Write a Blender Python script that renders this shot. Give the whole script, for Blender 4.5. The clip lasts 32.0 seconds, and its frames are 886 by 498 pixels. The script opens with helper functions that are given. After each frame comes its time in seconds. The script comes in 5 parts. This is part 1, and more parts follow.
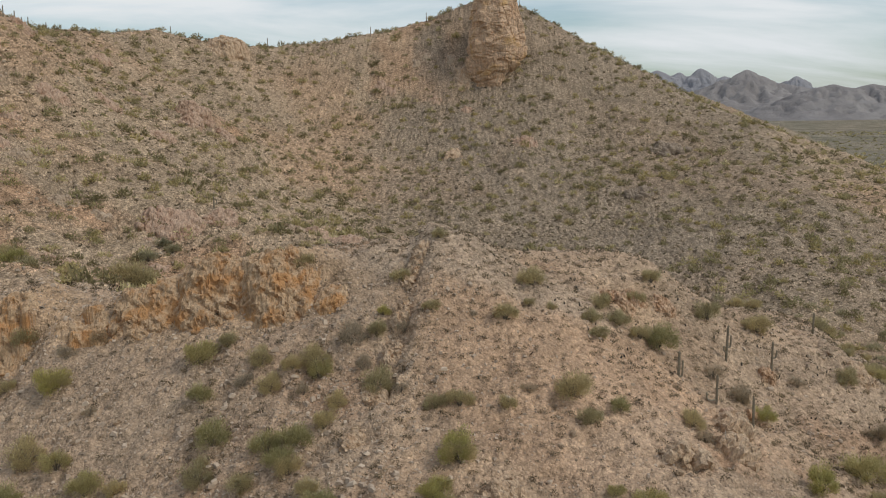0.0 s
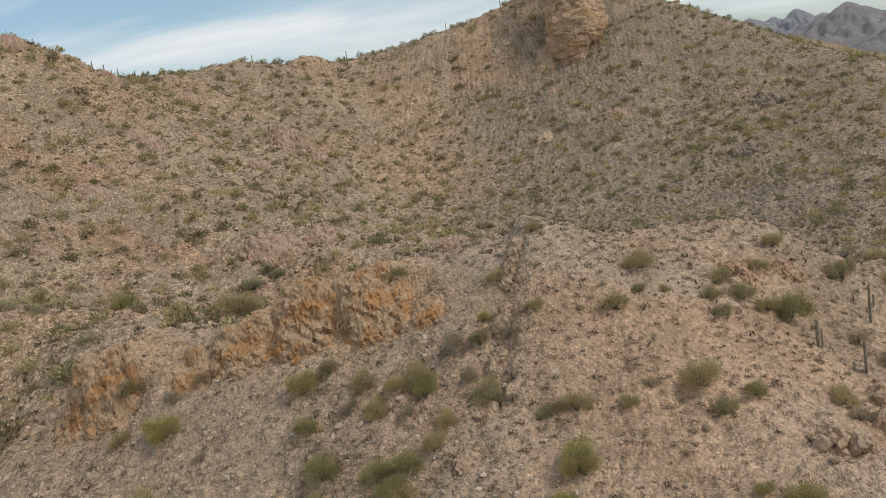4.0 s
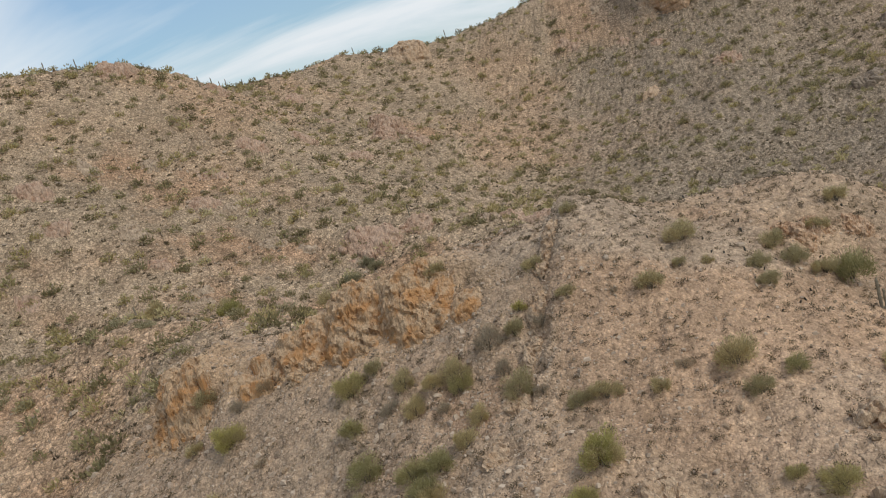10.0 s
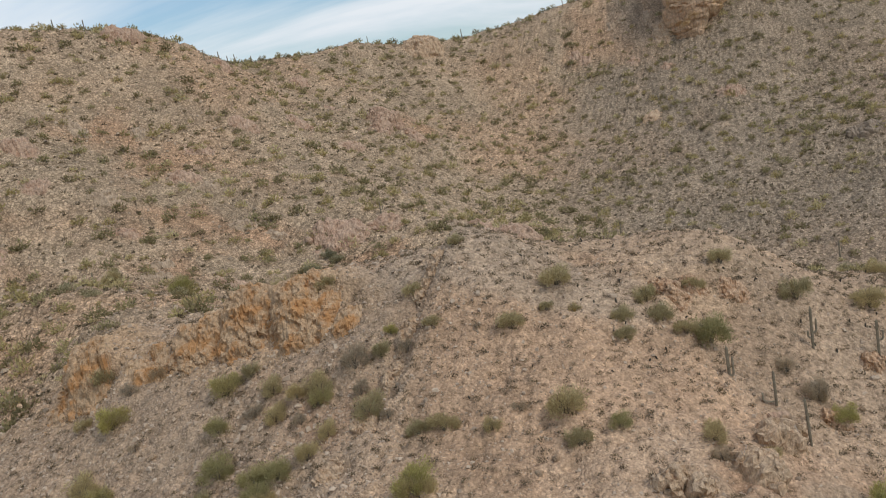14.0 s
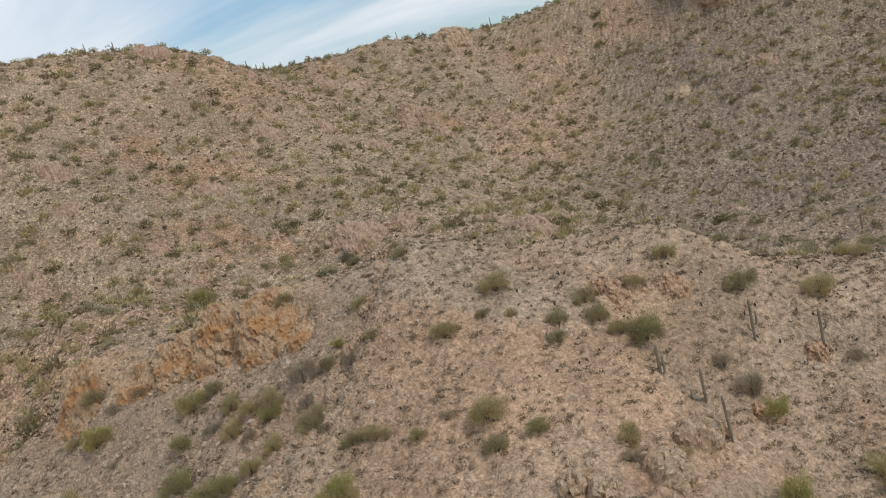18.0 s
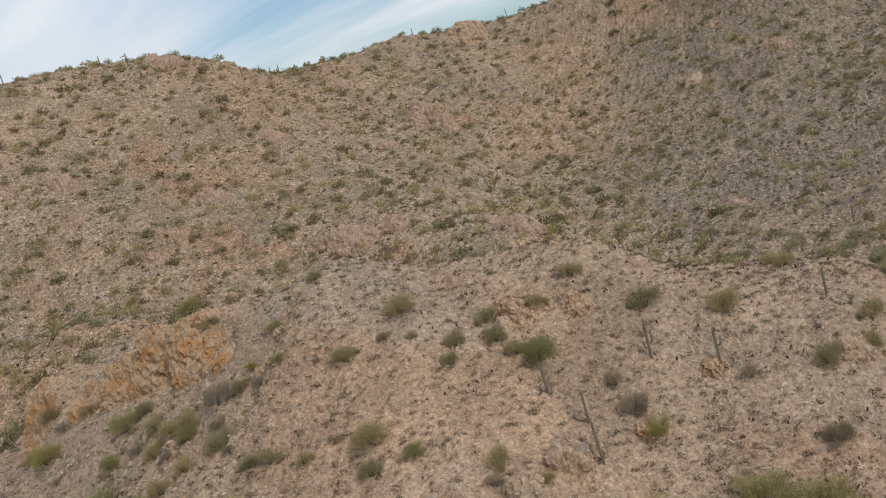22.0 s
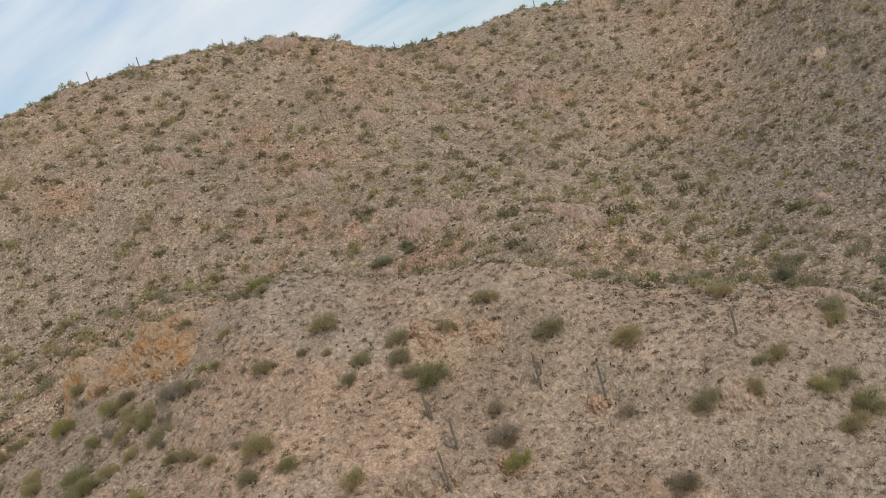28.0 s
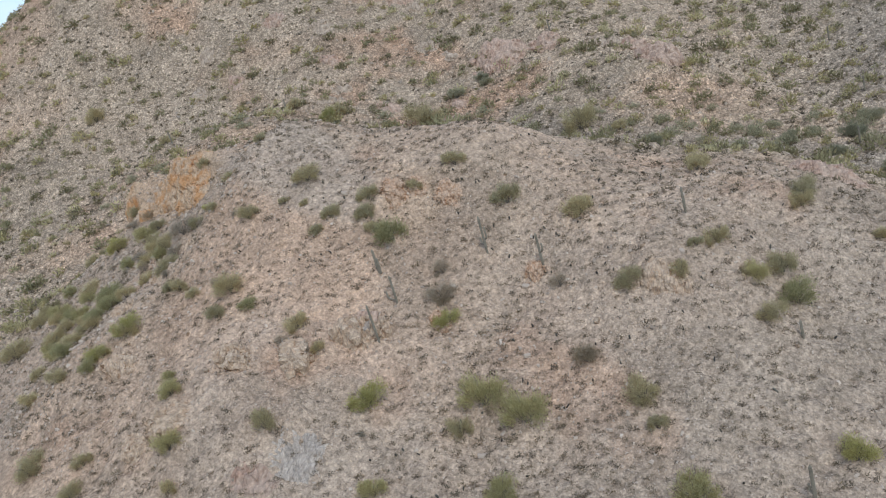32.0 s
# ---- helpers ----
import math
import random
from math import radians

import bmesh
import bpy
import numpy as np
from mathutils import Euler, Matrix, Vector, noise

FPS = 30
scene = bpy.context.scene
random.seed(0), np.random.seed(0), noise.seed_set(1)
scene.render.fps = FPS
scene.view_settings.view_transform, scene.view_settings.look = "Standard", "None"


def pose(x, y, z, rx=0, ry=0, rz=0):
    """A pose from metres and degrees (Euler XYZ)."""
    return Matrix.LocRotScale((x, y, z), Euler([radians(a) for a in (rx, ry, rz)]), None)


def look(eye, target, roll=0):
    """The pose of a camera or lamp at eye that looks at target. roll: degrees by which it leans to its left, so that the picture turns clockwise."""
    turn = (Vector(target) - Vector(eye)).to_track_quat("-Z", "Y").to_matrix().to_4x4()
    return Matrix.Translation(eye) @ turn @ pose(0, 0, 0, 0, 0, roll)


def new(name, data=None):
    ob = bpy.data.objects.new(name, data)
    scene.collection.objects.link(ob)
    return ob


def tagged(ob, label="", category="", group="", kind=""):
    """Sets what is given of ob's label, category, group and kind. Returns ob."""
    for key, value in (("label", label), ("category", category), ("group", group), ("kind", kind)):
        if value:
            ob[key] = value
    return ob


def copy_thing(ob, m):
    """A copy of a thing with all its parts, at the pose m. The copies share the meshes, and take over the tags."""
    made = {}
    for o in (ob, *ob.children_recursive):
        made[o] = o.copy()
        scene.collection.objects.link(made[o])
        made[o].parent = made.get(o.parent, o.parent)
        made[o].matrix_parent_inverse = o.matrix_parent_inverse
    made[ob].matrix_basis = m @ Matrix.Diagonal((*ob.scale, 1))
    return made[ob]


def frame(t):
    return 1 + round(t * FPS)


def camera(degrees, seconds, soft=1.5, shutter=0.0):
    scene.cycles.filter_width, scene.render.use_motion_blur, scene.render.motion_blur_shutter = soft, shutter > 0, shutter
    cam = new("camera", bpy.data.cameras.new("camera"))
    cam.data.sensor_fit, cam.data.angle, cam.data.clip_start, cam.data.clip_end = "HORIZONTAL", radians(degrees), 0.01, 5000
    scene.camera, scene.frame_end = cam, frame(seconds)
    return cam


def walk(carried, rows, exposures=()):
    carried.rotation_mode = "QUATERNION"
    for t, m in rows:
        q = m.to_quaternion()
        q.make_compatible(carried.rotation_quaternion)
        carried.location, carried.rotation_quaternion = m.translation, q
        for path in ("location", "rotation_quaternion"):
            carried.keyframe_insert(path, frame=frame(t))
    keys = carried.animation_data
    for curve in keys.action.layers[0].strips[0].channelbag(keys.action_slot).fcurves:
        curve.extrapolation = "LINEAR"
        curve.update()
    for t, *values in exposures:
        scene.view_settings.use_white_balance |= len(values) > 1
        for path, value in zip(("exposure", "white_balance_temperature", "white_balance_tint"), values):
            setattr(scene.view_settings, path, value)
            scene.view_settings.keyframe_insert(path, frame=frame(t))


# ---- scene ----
cam = camera(54.4, 32.0, 1.0)
PATH = [
    (0, (0.333, 0.25, 39.101), (0.314, 2.223, 38.771), -0.5),
    (0.5, (0.585, 1.126, 39.116), (0.568, 3.099, 38.786), -0.4),
    (1, (0.799, 1.968, 39.116), (0.785, 3.941, 38.787), -0.4),
    (1.5, (0.984, 2.764, 39.103), (0.973, 4.737, 38.774), -0.4),
    (2, (1.173, 3.422, 39.064), (1.143, 5.394, 38.734), -3.1),
    (2.5, (1.309, 3.92, 39.0), (1.207, 5.89, 38.671), -3.2),
    (3, (1.342, 4.294, 38.995), (1.131, 6.255, 38.664), -0.7),
    (3.5, (1.38, 4.58, 38.988), (1.134, 6.537, 38.657), -5.3),
    (5.5, (1.891, 5.176, 38.919), (1.598, 7.127, 38.59), -13.1),
    (6, (2.311, 5.31, 38.934), (2.015, 7.26, 38.604), -13.9),
    (6.5, (2.859, 5.397, 38.951), (2.532, 7.342, 38.62), -14.0),
    (7, (3.475, 5.542, 38.958), (3.036, 7.465, 38.626), -13.9),
    (7.5, (4.217, 5.701, 38.955), (3.748, 7.617, 38.625), -14.0),
    (8, (5.063, 5.926, 38.96), (4.57, 7.837, 38.635), -17.9),
    (8.5, (6.108, 6.189, 38.93), (5.598, 8.096, 38.61), -20.4),
    (9, (7.318, 6.445, 38.892), (6.751, 8.336, 38.571), -18.5),
    (9.5, (8.647, 6.716, 38.834), (8.044, 8.596, 38.513), -17.8),
    (10, (10.1, 6.956, 38.855), (9.502, 8.838, 38.533), -16.9),
    (10.5, (11.587, 7.166, 38.88), (11.004, 9.052, 38.556), -14.4),
    (11, (13.075, 7.322, 38.945), (12.51, 9.213, 38.617), -11.2),
    (11.5, (14.553, 7.424, 39.01), (13.993, 9.316, 38.681), -10.5),
    (12, (15.926, 7.557, 39.089), (15.369, 9.45, 38.758), -10.2),
    (12.5, (17.234, 7.667, 39.172), (16.682, 9.56, 38.841), -10.0),
    (13, (18.692, 7.8, 39.255), (18.124, 9.688, 38.922), -9.3),
    (13.5, (20.104, 7.878, 39.36), (19.492, 9.752, 39.026), -9.2),
    (15.5, (25.212, 8.775, 39.398), (24.497, 10.614, 39.066), -14.0),
    (16, (26.544, 8.959, 39.412), (25.814, 10.792, 39.081), -14.7),
    (16.5, (27.945, 9.261, 39.464), (27.213, 11.093, 39.132), -14.8),
    (17, (29.385, 9.558, 39.5), (28.639, 11.384, 39.168), -14.8),
    (17.5, (30.842, 9.834, 39.538), (30.058, 11.643, 39.205), -14.6),
    (18, (32.28, 10.171, 39.601), (31.484, 11.975, 39.267), -14.6),
    (18.5, (33.77, 10.602, 39.627), (32.974, 12.406, 39.293), -14.7),
    (19, (35.297, 11.036, 39.628), (34.499, 12.84, 39.293), -14.9),
    (19.5, (36.801, 11.528, 39.635), (36.005, 13.332, 39.301), -15.0),
    (20, (38.342, 11.992, 39.636), (37.545, 13.796, 39.302), -15.0),
    (20.5, (39.93, 12.423, 39.639), (39.133, 14.227, 39.304), -14.9),
    (21, (41.526, 12.906, 39.64), (40.695, 14.694, 39.305), -14.8),
    (21.5, (43.15, 13.446, 39.659), (42.247, 15.199, 39.325), -16.4),
    (22, (44.846, 13.931, 39.656), (43.933, 15.679, 39.323), -16.7),
    (22.5, (46.583, 14.401, 39.665), (45.668, 16.148, 39.333), -16.7),
    (23, (48.377, 14.958, 39.71), (47.462, 16.705, 39.376), -16.6),
    (23.5, (50.237, 15.557, 39.756), (49.323, 17.304, 39.422), -16.2),
    (24, (52.132, 16.172, 39.815), (51.192, 17.905, 39.479), -15.9),
    (24.5, (53.956, 16.767, 39.834), (52.949, 18.462, 39.498), -15.6),
    (25, (55.773, 17.424, 39.815), (54.747, 19.107, 39.48), -15.3),
    (25.5, (57.598, 18.112, 39.82), (56.523, 19.764, 39.485), -15.3),
    (26, (59.443, 18.945, 39.848), (58.281, 20.538, 39.513), -15.4),
    (26.5, (61.302, 19.818, 39.852), (60.114, 21.393, 39.518), -15.5),
    (28.5, (68.693, 23.89, 39.901), (67.401, 25.38, 39.572), -17.0),
    (29, (70.527, 25.072, 39.918), (69.195, 26.499, 39.484), -17.4),
    (29.5, (72.41, 26.231, 39.965), (71.026, 27.555, 39.39), -17.8),
    (30, (74.305, 27.554, 40.011), (72.907, 28.847, 39.398), -17.9),
    (30.5, (76.165, 28.96, 40.011), (74.756, 30.239, 39.396), -17.8),
    (31, (78.023, 30.377, 40.013), (76.582, 31.618, 39.395), -17.5),
    (31.5, (79.851, 31.766, 39.984), (78.367, 32.955, 39.364), -17.3),
    (32, (81.634, 33.244, 39.992), (80.108, 34.378, 39.371), -17.1),
]
EXPOSURES = [(0, -0.36, 6450, 9), (3.5, -0.33, 6450, 9), (6, -0.24, 6450, 9), (9, -0.28, 6400, 9), (16, -0.29, 6250, 10), (26.5, -0.39, 6250, 10), (28.5, -0.39, 6150, 10), (29.2, -0.31, 6050, 10), (30, 0.01, 5850, 9), (32, -0.04, 5250, 7)]
walk(cam, [(t, look(eye, target, roll)) for t, eye, target, roll in PATH], EXPOSURES)

# ---- world, sun ----
SUN_AZ, SUN_EL = radians(112), radians(46)   # compass angle from north (+y) towards east (+x)
world = bpy.data.worlds.new("world")
scene.world = world
world.use_nodes = True
wn, wl = world.node_tree.nodes, world.node_tree.links
wn.clear()
w_out = wn.new("ShaderNodeOutputWorld")
w_bg = wn.new("ShaderNodeBackground")
w_sky = wn.new("ShaderNodeTexSky")
w_sky.sky_type, w_sky.sun_disc = "NISHITA", False
w_sky.sun_elevation, w_sky.sun_rotation = SUN_EL, SUN_AZ
w_sky.air_density, w_sky.dust_density = 1.3, 0.5
w_bg.inputs["Strength"].default_value = 0.105
w_co = wn.new("ShaderNodeTexCoord")
w_sep = wn.new("ShaderNodeSeparateXYZ")
wl.new(w_co.outputs["Generated"], w_sep.inputs[0])


def wmath(op, a, b=None, c=None):
    n = wn.new("ShaderNodeMath")
    n.operation = op
    for i, v in enumerate((a, b, c)):
        if v is None:
            continue
        if isinstance(v, (int, float)):
            n.inputs[i].default_value = v
        else:
            wl.new(v, n.inputs[i])
    return n.outputs[0]


# cloud sheets: the direction is laid out on a flat layer overhead, stretched along its drift
w_h = wmath("ADD", wmath("MAXIMUM", w_sep.outputs[2], 0.0), 0.26)
w_px = wmath("DIVIDE", w_sep.outputs[0], w_h)
w_py = wmath("DIVIDE", w_sep.outputs[1], w_h)
w_vec = wn.new("ShaderNodeCombineXYZ")
wl.new(wmath("MULTIPLY", w_px, 0.6), w_vec.inputs[0])
wl.new(wmath("MULTIPLY", w_py, 1.5), w_vec.inputs[1])
w_vec.inputs[2].default_value = 3.7
w_noise = wn.new("ShaderNodeTexNoise")
w_noise.inputs["Scale"].default_value = 1.1
w_noise.inputs["Detail"].default_value = 7.0
w_noise.inputs["Roughness"].default_value = 0.55
w_noise.inputs["Distortion"].default_value = 0.5
wl.new(w_vec.outputs[0], w_noise.inputs["Vector"])
w_ramp = wn.new("ShaderNodeValToRGB")
w_ramp.color_ramp.elements[0].position, w_ramp.color_ramp.elements[0].color = 0.42, (0.17, 0.17, 0.17, 1)
w_ramp.color_ramp.elements[1].position, w_ramp.color_ramp.elements[1].color = 0.69, (1, 1, 1, 1)


def cloud_bank(direction, edge, rise, amount):
    """A brighter bank of cloud low in one quarter of the sky."""
    dot = wn.new("ShaderNodeVectorMath")
    dot.operation = "DOT_PRODUCT"
    wl.new(w_co.outputs["Generated"], dot.inputs[0])
    dot.inputs[1].default_value = direction
    return wmath("MULTIPLY", wmath("MINIMUM", wmath("MAXIMUM", wmath("MULTIPLY", wmath("SUBTRACT", dot.outputs["Value"], edge), rise), 0.0), 1.0), amount)


w_bank = wmath("ADD", cloud_bank((-0.78, 0.61, 0.14), 0.955, 22.0, 0.2), wmath("ADD", cloud_bank((0.33, 0.93, 0.12), 0.96, 22.0, 0.16), cloud_bank((-0.25, 0.965, -0.02), 0.95, 18.0, -0.07)))
wl.new(wmath("ADD", w_noise.outputs["Fac"], w_bank), w_ramp.inputs["Fac"])
w_mix = wn.new("ShaderNodeMix")
w_mix.data_type = "RGBA"
wl.new(w_ramp.outputs["Color"], w_mix.inputs["Factor"])
w_tint = wn.new("ShaderNodeMix")
w_tint.data_type, w_tint.blend_type = "RGBA", "MULTIPLY"
w_tint.inputs[0].default_value = 1.0
w_tint.inputs[7].default_value = (0.70, 0.92, 1.12, 1)
wl.new(w_sky.outputs["Color"], w_tint.inputs[6])
wl.new(w_tint.outputs[2], w_mix.inputs[6])
w_mix.inputs[7].default_value = (9.0, 9.35, 9.6, 1)
# a clouded sky is brighter overhead than near the horizon
w_lift = wn.new("ShaderNodeMix")
w_lift.data_type, w_lift.blend_type = "RGBA", "MULTIPLY"
w_lift.inputs[0].default_value = 1.0
w_up = wmath("ADD", wmath("MULTIPLY", wmath("MAXIMUM", w_sep.outputs[2], 0.0), 0.55), 0.97)
wl.new(w_mix.outputs[2], w_lift.inputs[6])
wl.new(w_up, w_lift.inputs[7])
wl.new(w_lift.outputs[2], w_bg.inputs["Color"])
wl.new(w_bg.outputs[0], w_out.inputs["Surface"])

sun = new("sun", bpy.data.lights.new("sun", "SUN"))
sun.data.energy, sun.data.angle, sun.data.color = 2.2, radians(20), (1.0, 0.95, 0.86)
sun_dir = Vector((math.sin(SUN_AZ) * math.cos(SUN_EL), math.cos(SUN_AZ) * math.cos(SUN_EL), math.sin(SUN_EL)))
sun.matrix_world = look(sun_dir * 100, (0, 0, 0))


# ---- materials ----
class Mat:
    """A small wrapper to write node materials in few lines."""

    def __init__(self, name, rough=0.9, spec=0.2):
        self.m = bpy.data.materials.new(name)
        self.m.use_nodes = True
        self.n, self.l = self.m.node_tree.nodes, self.m.node_tree.links
        self.b = self.n["Principled BSDF"]
        self.b.inputs["Roughness"].default_value = rough
        self.b.inputs["Specular IOR Level"].default_value = spec
        self.co = self.n.new("ShaderNodeTexCoord").outputs["Object"]

    def noise(self, scale, detail=4.0, rough=0.55, vec=None, dist=0.0):
        k = self.n.new("ShaderNodeTexNoise")
        k.inputs["Scale"].default_value, k.inputs["Detail"].default_value = scale, detail
        k.inputs["Roughness"].default_value, k.inputs["Distortion"].default_value = rough, dist
        self.l.new(vec or self.co, k.inputs["Vector"])
        return k.outputs["Fac"]

    def cells(self, scale, out="Color", feature="F1", vec=None):
        k = self.n.new("ShaderNodeTexVoronoi")
        k.feature = feature
        k.inputs["Scale"].default_value = scale
        self.l.new(vec or self.co, k.inputs["Vector"])
        return k.outputs[out]

    def stretch(self, x, y, z, vec=None, lean=0.0):
        k = self.n.new("ShaderNodeMapping")
        k.inputs["Scale"].default_value = (x, y, z)
        k.inputs["Rotation"].default_value = (0, lean, 0)
        self.l.new(vec or self.co, k.inputs["Vector"])
        return k.outputs["Vector"]

    def ramp(self, fac, stops):
        k = self.n.new("ShaderNodeValToRGB")
        e = k.color_ramp.elements
        while len(e) < len(stops):
            e.new(0.5)
        for s, (p, c) in zip(e, stops):
            s.position = p
            s.color = (*c, 1) if isinstance(c, tuple) else (c, c, c, 1)
        self.l.new(fac, k.inputs["Fac"])
        return k.outputs["Color"]

    def mix(self, fac, a, b, mode="MIX"):
        k = self.n.new("ShaderNodeMix")
        k.data_type, k.blend_type = "RGBA", mode
        for v, s in ((fac, 0), (a, 6), (b, 7)):
            if isinstance(v, tuple):
                k.inputs[s].default_value = (*v, 1)
            elif isinstance(v, (int, float)):
                k.inputs[s].default_value = v
            else:
                self.l.new(v, k.inputs[s])
        return k.outputs[2]

    def math(self, op, a, b=0.0):
        k = self.n.new("ShaderNodeMath")
        k.operation = op
        for i, v in enumerate((a, b)):
            if isinstance(v, (int, float)):
                k.inputs[i].default_value = v
            else:
                self.l.new(v, k.inputs[i])
        return k.outputs[0]

    def attr(self, name):
        k = self.n.new("ShaderNodeAttribute")
        k.attribute_name = name
        return k.outputs["Fac"]

    def island(self):
        return self.n.new("ShaderNodeNewGeometry").outputs["Random Per Island"]

    def object_random(self):
        return self.n.new("ShaderNodeObjectInfo").outputs["Random"]

    def bump(self, height, strength=0.6, distance=0.1, under=None):
        k = self.n.new("ShaderNodeBump")
        k.inputs["Strength"].default_value, k.inputs["Distance"].default_value = strength, distance
        self.l.new(height, k.inputs["Height"])
        if under is not None:
            self.l.new(under, k.inputs["Normal"])
        self.l.new(k.outputs["Normal"], self.b.inputs["Normal"])
        return k.outputs["Normal"]

    def thin(self, c, share=0.5):
        """Leaves and twigs let part of the light through."""
        glow, both = self.n.new("ShaderNodeBsdfTranslucent"), self.n.new("ShaderNodeMixShader")
        both.inputs[0].default_value = share
        self.l.new(c, glow.inputs["Color"])
        self.l.new(self.b.outputs[0], both.inputs[1])
        self.l.new(glow.outputs[0], both.inputs[2])
        self.l.new(both.outputs[0], self.n["Material Output"].inputs["Surface"])
        return self.colour(c)

    def colour(self, c):
        if isinstance(c, tuple):
            self.b.inputs["Base Color"].default_value = (*c, 1)
        else:
            self.l.new(c, self.b.inputs["Base Color"])
        return self.m


def ground_material():
    k = Mat("desert_ground", 0.95, 0.1)
    broad = k.noise(0.035, 5, 0.6)
    soil = k.ramp(broad, [(0.33, (0.325, 0.24, 0.16)), (0.5, (0.39, 0.288, 0.191)), (0.66, (0.43, 0.313, 0.207))])
    soil = k.mix(k.math("MULTIPLY", k.attr("pink"), 0.85), soil, (0.48, 0.308, 0.188))
    soil = k.mix(k.math("MULTIPLY", k.attr("pale"), 0.75), soil, (0.43, 0.32, 0.22))
    # grey: scree and rubble tone, also shade painted on the far slopes
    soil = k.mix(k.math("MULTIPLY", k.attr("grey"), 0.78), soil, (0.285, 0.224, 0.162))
    soil = k.mix(k.math("MULTIPLY", k.attr("rust"), 0.6), soil, (0.43, 0.25, 0.145))
    soil = k.mix(k.math("MULTIPLY", k.attr("ochre"), 0.7), soil, (0.47, 0.315, 0.185))
    scrub = k.ramp(k.noise(0.02, 6, 0.7), [(0.38, (0.11, 0.11, 0.075)), (0.62, (0.27, 0.235, 0.175))])
    soil = k.mix(k.math("MULTIPLY", k.attr("scrub"), 0.8), soil, scrub)
    patch = k.ramp(k.noise(0.16, 5, 0.6, dist=0.6), [(0.36, 0.82), (0.64, 1.12)])
    soil = k.mix(1.0, soil, patch, "MULTIPLY")
    clod = k.ramp(k.noise(1.3, 6, 0.65), [(0.34, 0.72), (0.62, 1.16)])
    soil = k.mix(k.math("SUBTRACT", 0.7, k.math("MULTIPLY", k.attr("near"), 0.25)), soil, clod, "MULTIPLY")
    grit = k.ramp(k.noise(2.6, 3, 0.6), [(0.38, 0.66), (0.6, 1.2)])
    soil = k.mix(0.5, soil, grit, "MULTIPLY")
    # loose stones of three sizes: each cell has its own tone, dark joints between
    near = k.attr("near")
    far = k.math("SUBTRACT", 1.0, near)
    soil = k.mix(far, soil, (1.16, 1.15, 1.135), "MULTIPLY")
    rubble = k.ramp(k.cells(1.5), [(0.15, (0.62, 0.59, 0.56)), (0.5, (1.0, 0.99, 0.97)), (0.85, (1.22, 1.21, 1.19))])
    soil = k.mix(k.math("MULTIPLY", far, 0.65), soil, rubble, "MULTIPLY")
    seams = k.ramp(k.cells(1.5, "Distance", "DISTANCE_TO_EDGE"), [(0.0, 0.45), (0.12, 1.0)])
    soil = k.mix(k.math("MULTIPLY", far, 0.8), soil, seams, "MULTIPLY")
    stones = k.ramp(k.cells(4.2), [(0.15, (0.50, 0.48, 0.45)), (0.5, (0.96, 0.95, 0.93)), (0.85, (1.42, 1.41, 1.38))])
    soil = k.mix(k.math("SUBTRACT", 0.5, k.math("MULTIPLY", near, 0.24)), soil, stones, "MULTIPLY")
    small = k.ramp(k.cells(9.0), [(0.2, (0.50, 0.47, 0.44)), (0.36, (0.90, 0.89, 0.87)), (0.62, (1.0, 0.99, 0.98)), (0.74, (1.5, 1.5, 1.48)), (0.9, (1.75, 1.75, 1.74))])
    soil = k.mix(0.28, soil, small, "MULTIPLY")
    gaps = k.ramp(k.cells(4.2, "Distance", "DISTANCE_TO_EDGE"), [(0.0, 0.55), (0.08, 1.0)])
    soil = k.mix(0.15, soil, gaps, "MULTIPLY")
    # low hummocks of grass and half-buried stones
    n0 = k.bump(k.math("SUBTRACT", 1.0, k.cells(1.35, "Distance")), 0.5, 0.45)
    n1 = k.bump(k.math("SUBTRACT", 1.0, k.cells(4.2, "Distance")), 0.7, 0.16, n0)
    n2 = k.bump(k.noise(1.1, 8, 0.65), 0.5, 0.4, n1)
    k.bump(k.math("SUBTRACT", 1.0, k.cells(9.0, "Distance")), 0.6, 0.07, n2)
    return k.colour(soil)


def rock_material(name, dark, mid, light, lichen=None, scale=1.0, streak=(1.5, 0.6, 0.8), grain=0.75, cover=0.49):
    k = Mat(name, 0.9, 0.2)
    lines = k.stretch(*streak, None, 0.6)
    strata = k.noise(0.8 * scale, 8, 0.72, lines, 1.2)
    c = k.ramp(strata, [(0.32, dark), (0.42, mid), (0.55, light), (0.68, mid)])
    c = k.mix(k.ramp(k.noise(0.6 * scale, 6, 0.7), [(0.42, 0.0), (0.58, 0.8)]), c, light)
    c = k.mix(grain, c, k.ramp(k.noise(3.2 * scale, 7, 0.75, k.stretch(1.6, 0.7, 0.7)), [(0.34, 0.48), (0.66, 1.4)]), "MULTIPLY")
    crack = k.ramp(k.cells(1.1 * scale, "Distance", "DISTANCE_TO_EDGE", lines), [(0.0, 0.45), (0.05, 1.0)])
    c = k.mix(0.66 * grain, c, crack, "MULTIPLY")
    if lichen:
        c = k.mix(k.ramp(k.noise(0.4 * scale, 5, 0.65), [(cover, 0.0), (cover + 0.12, 0.8)]), c, lichen)
    n1 = k.bump(k.noise(1.6 * scale, 8, 0.75, lines), 0.8, 0.35 / scale)
    k.bump(k.cells(5.0 * scale, "Distance"), 0.6, 0.08 / scale, n1)
    return k.colour(c)


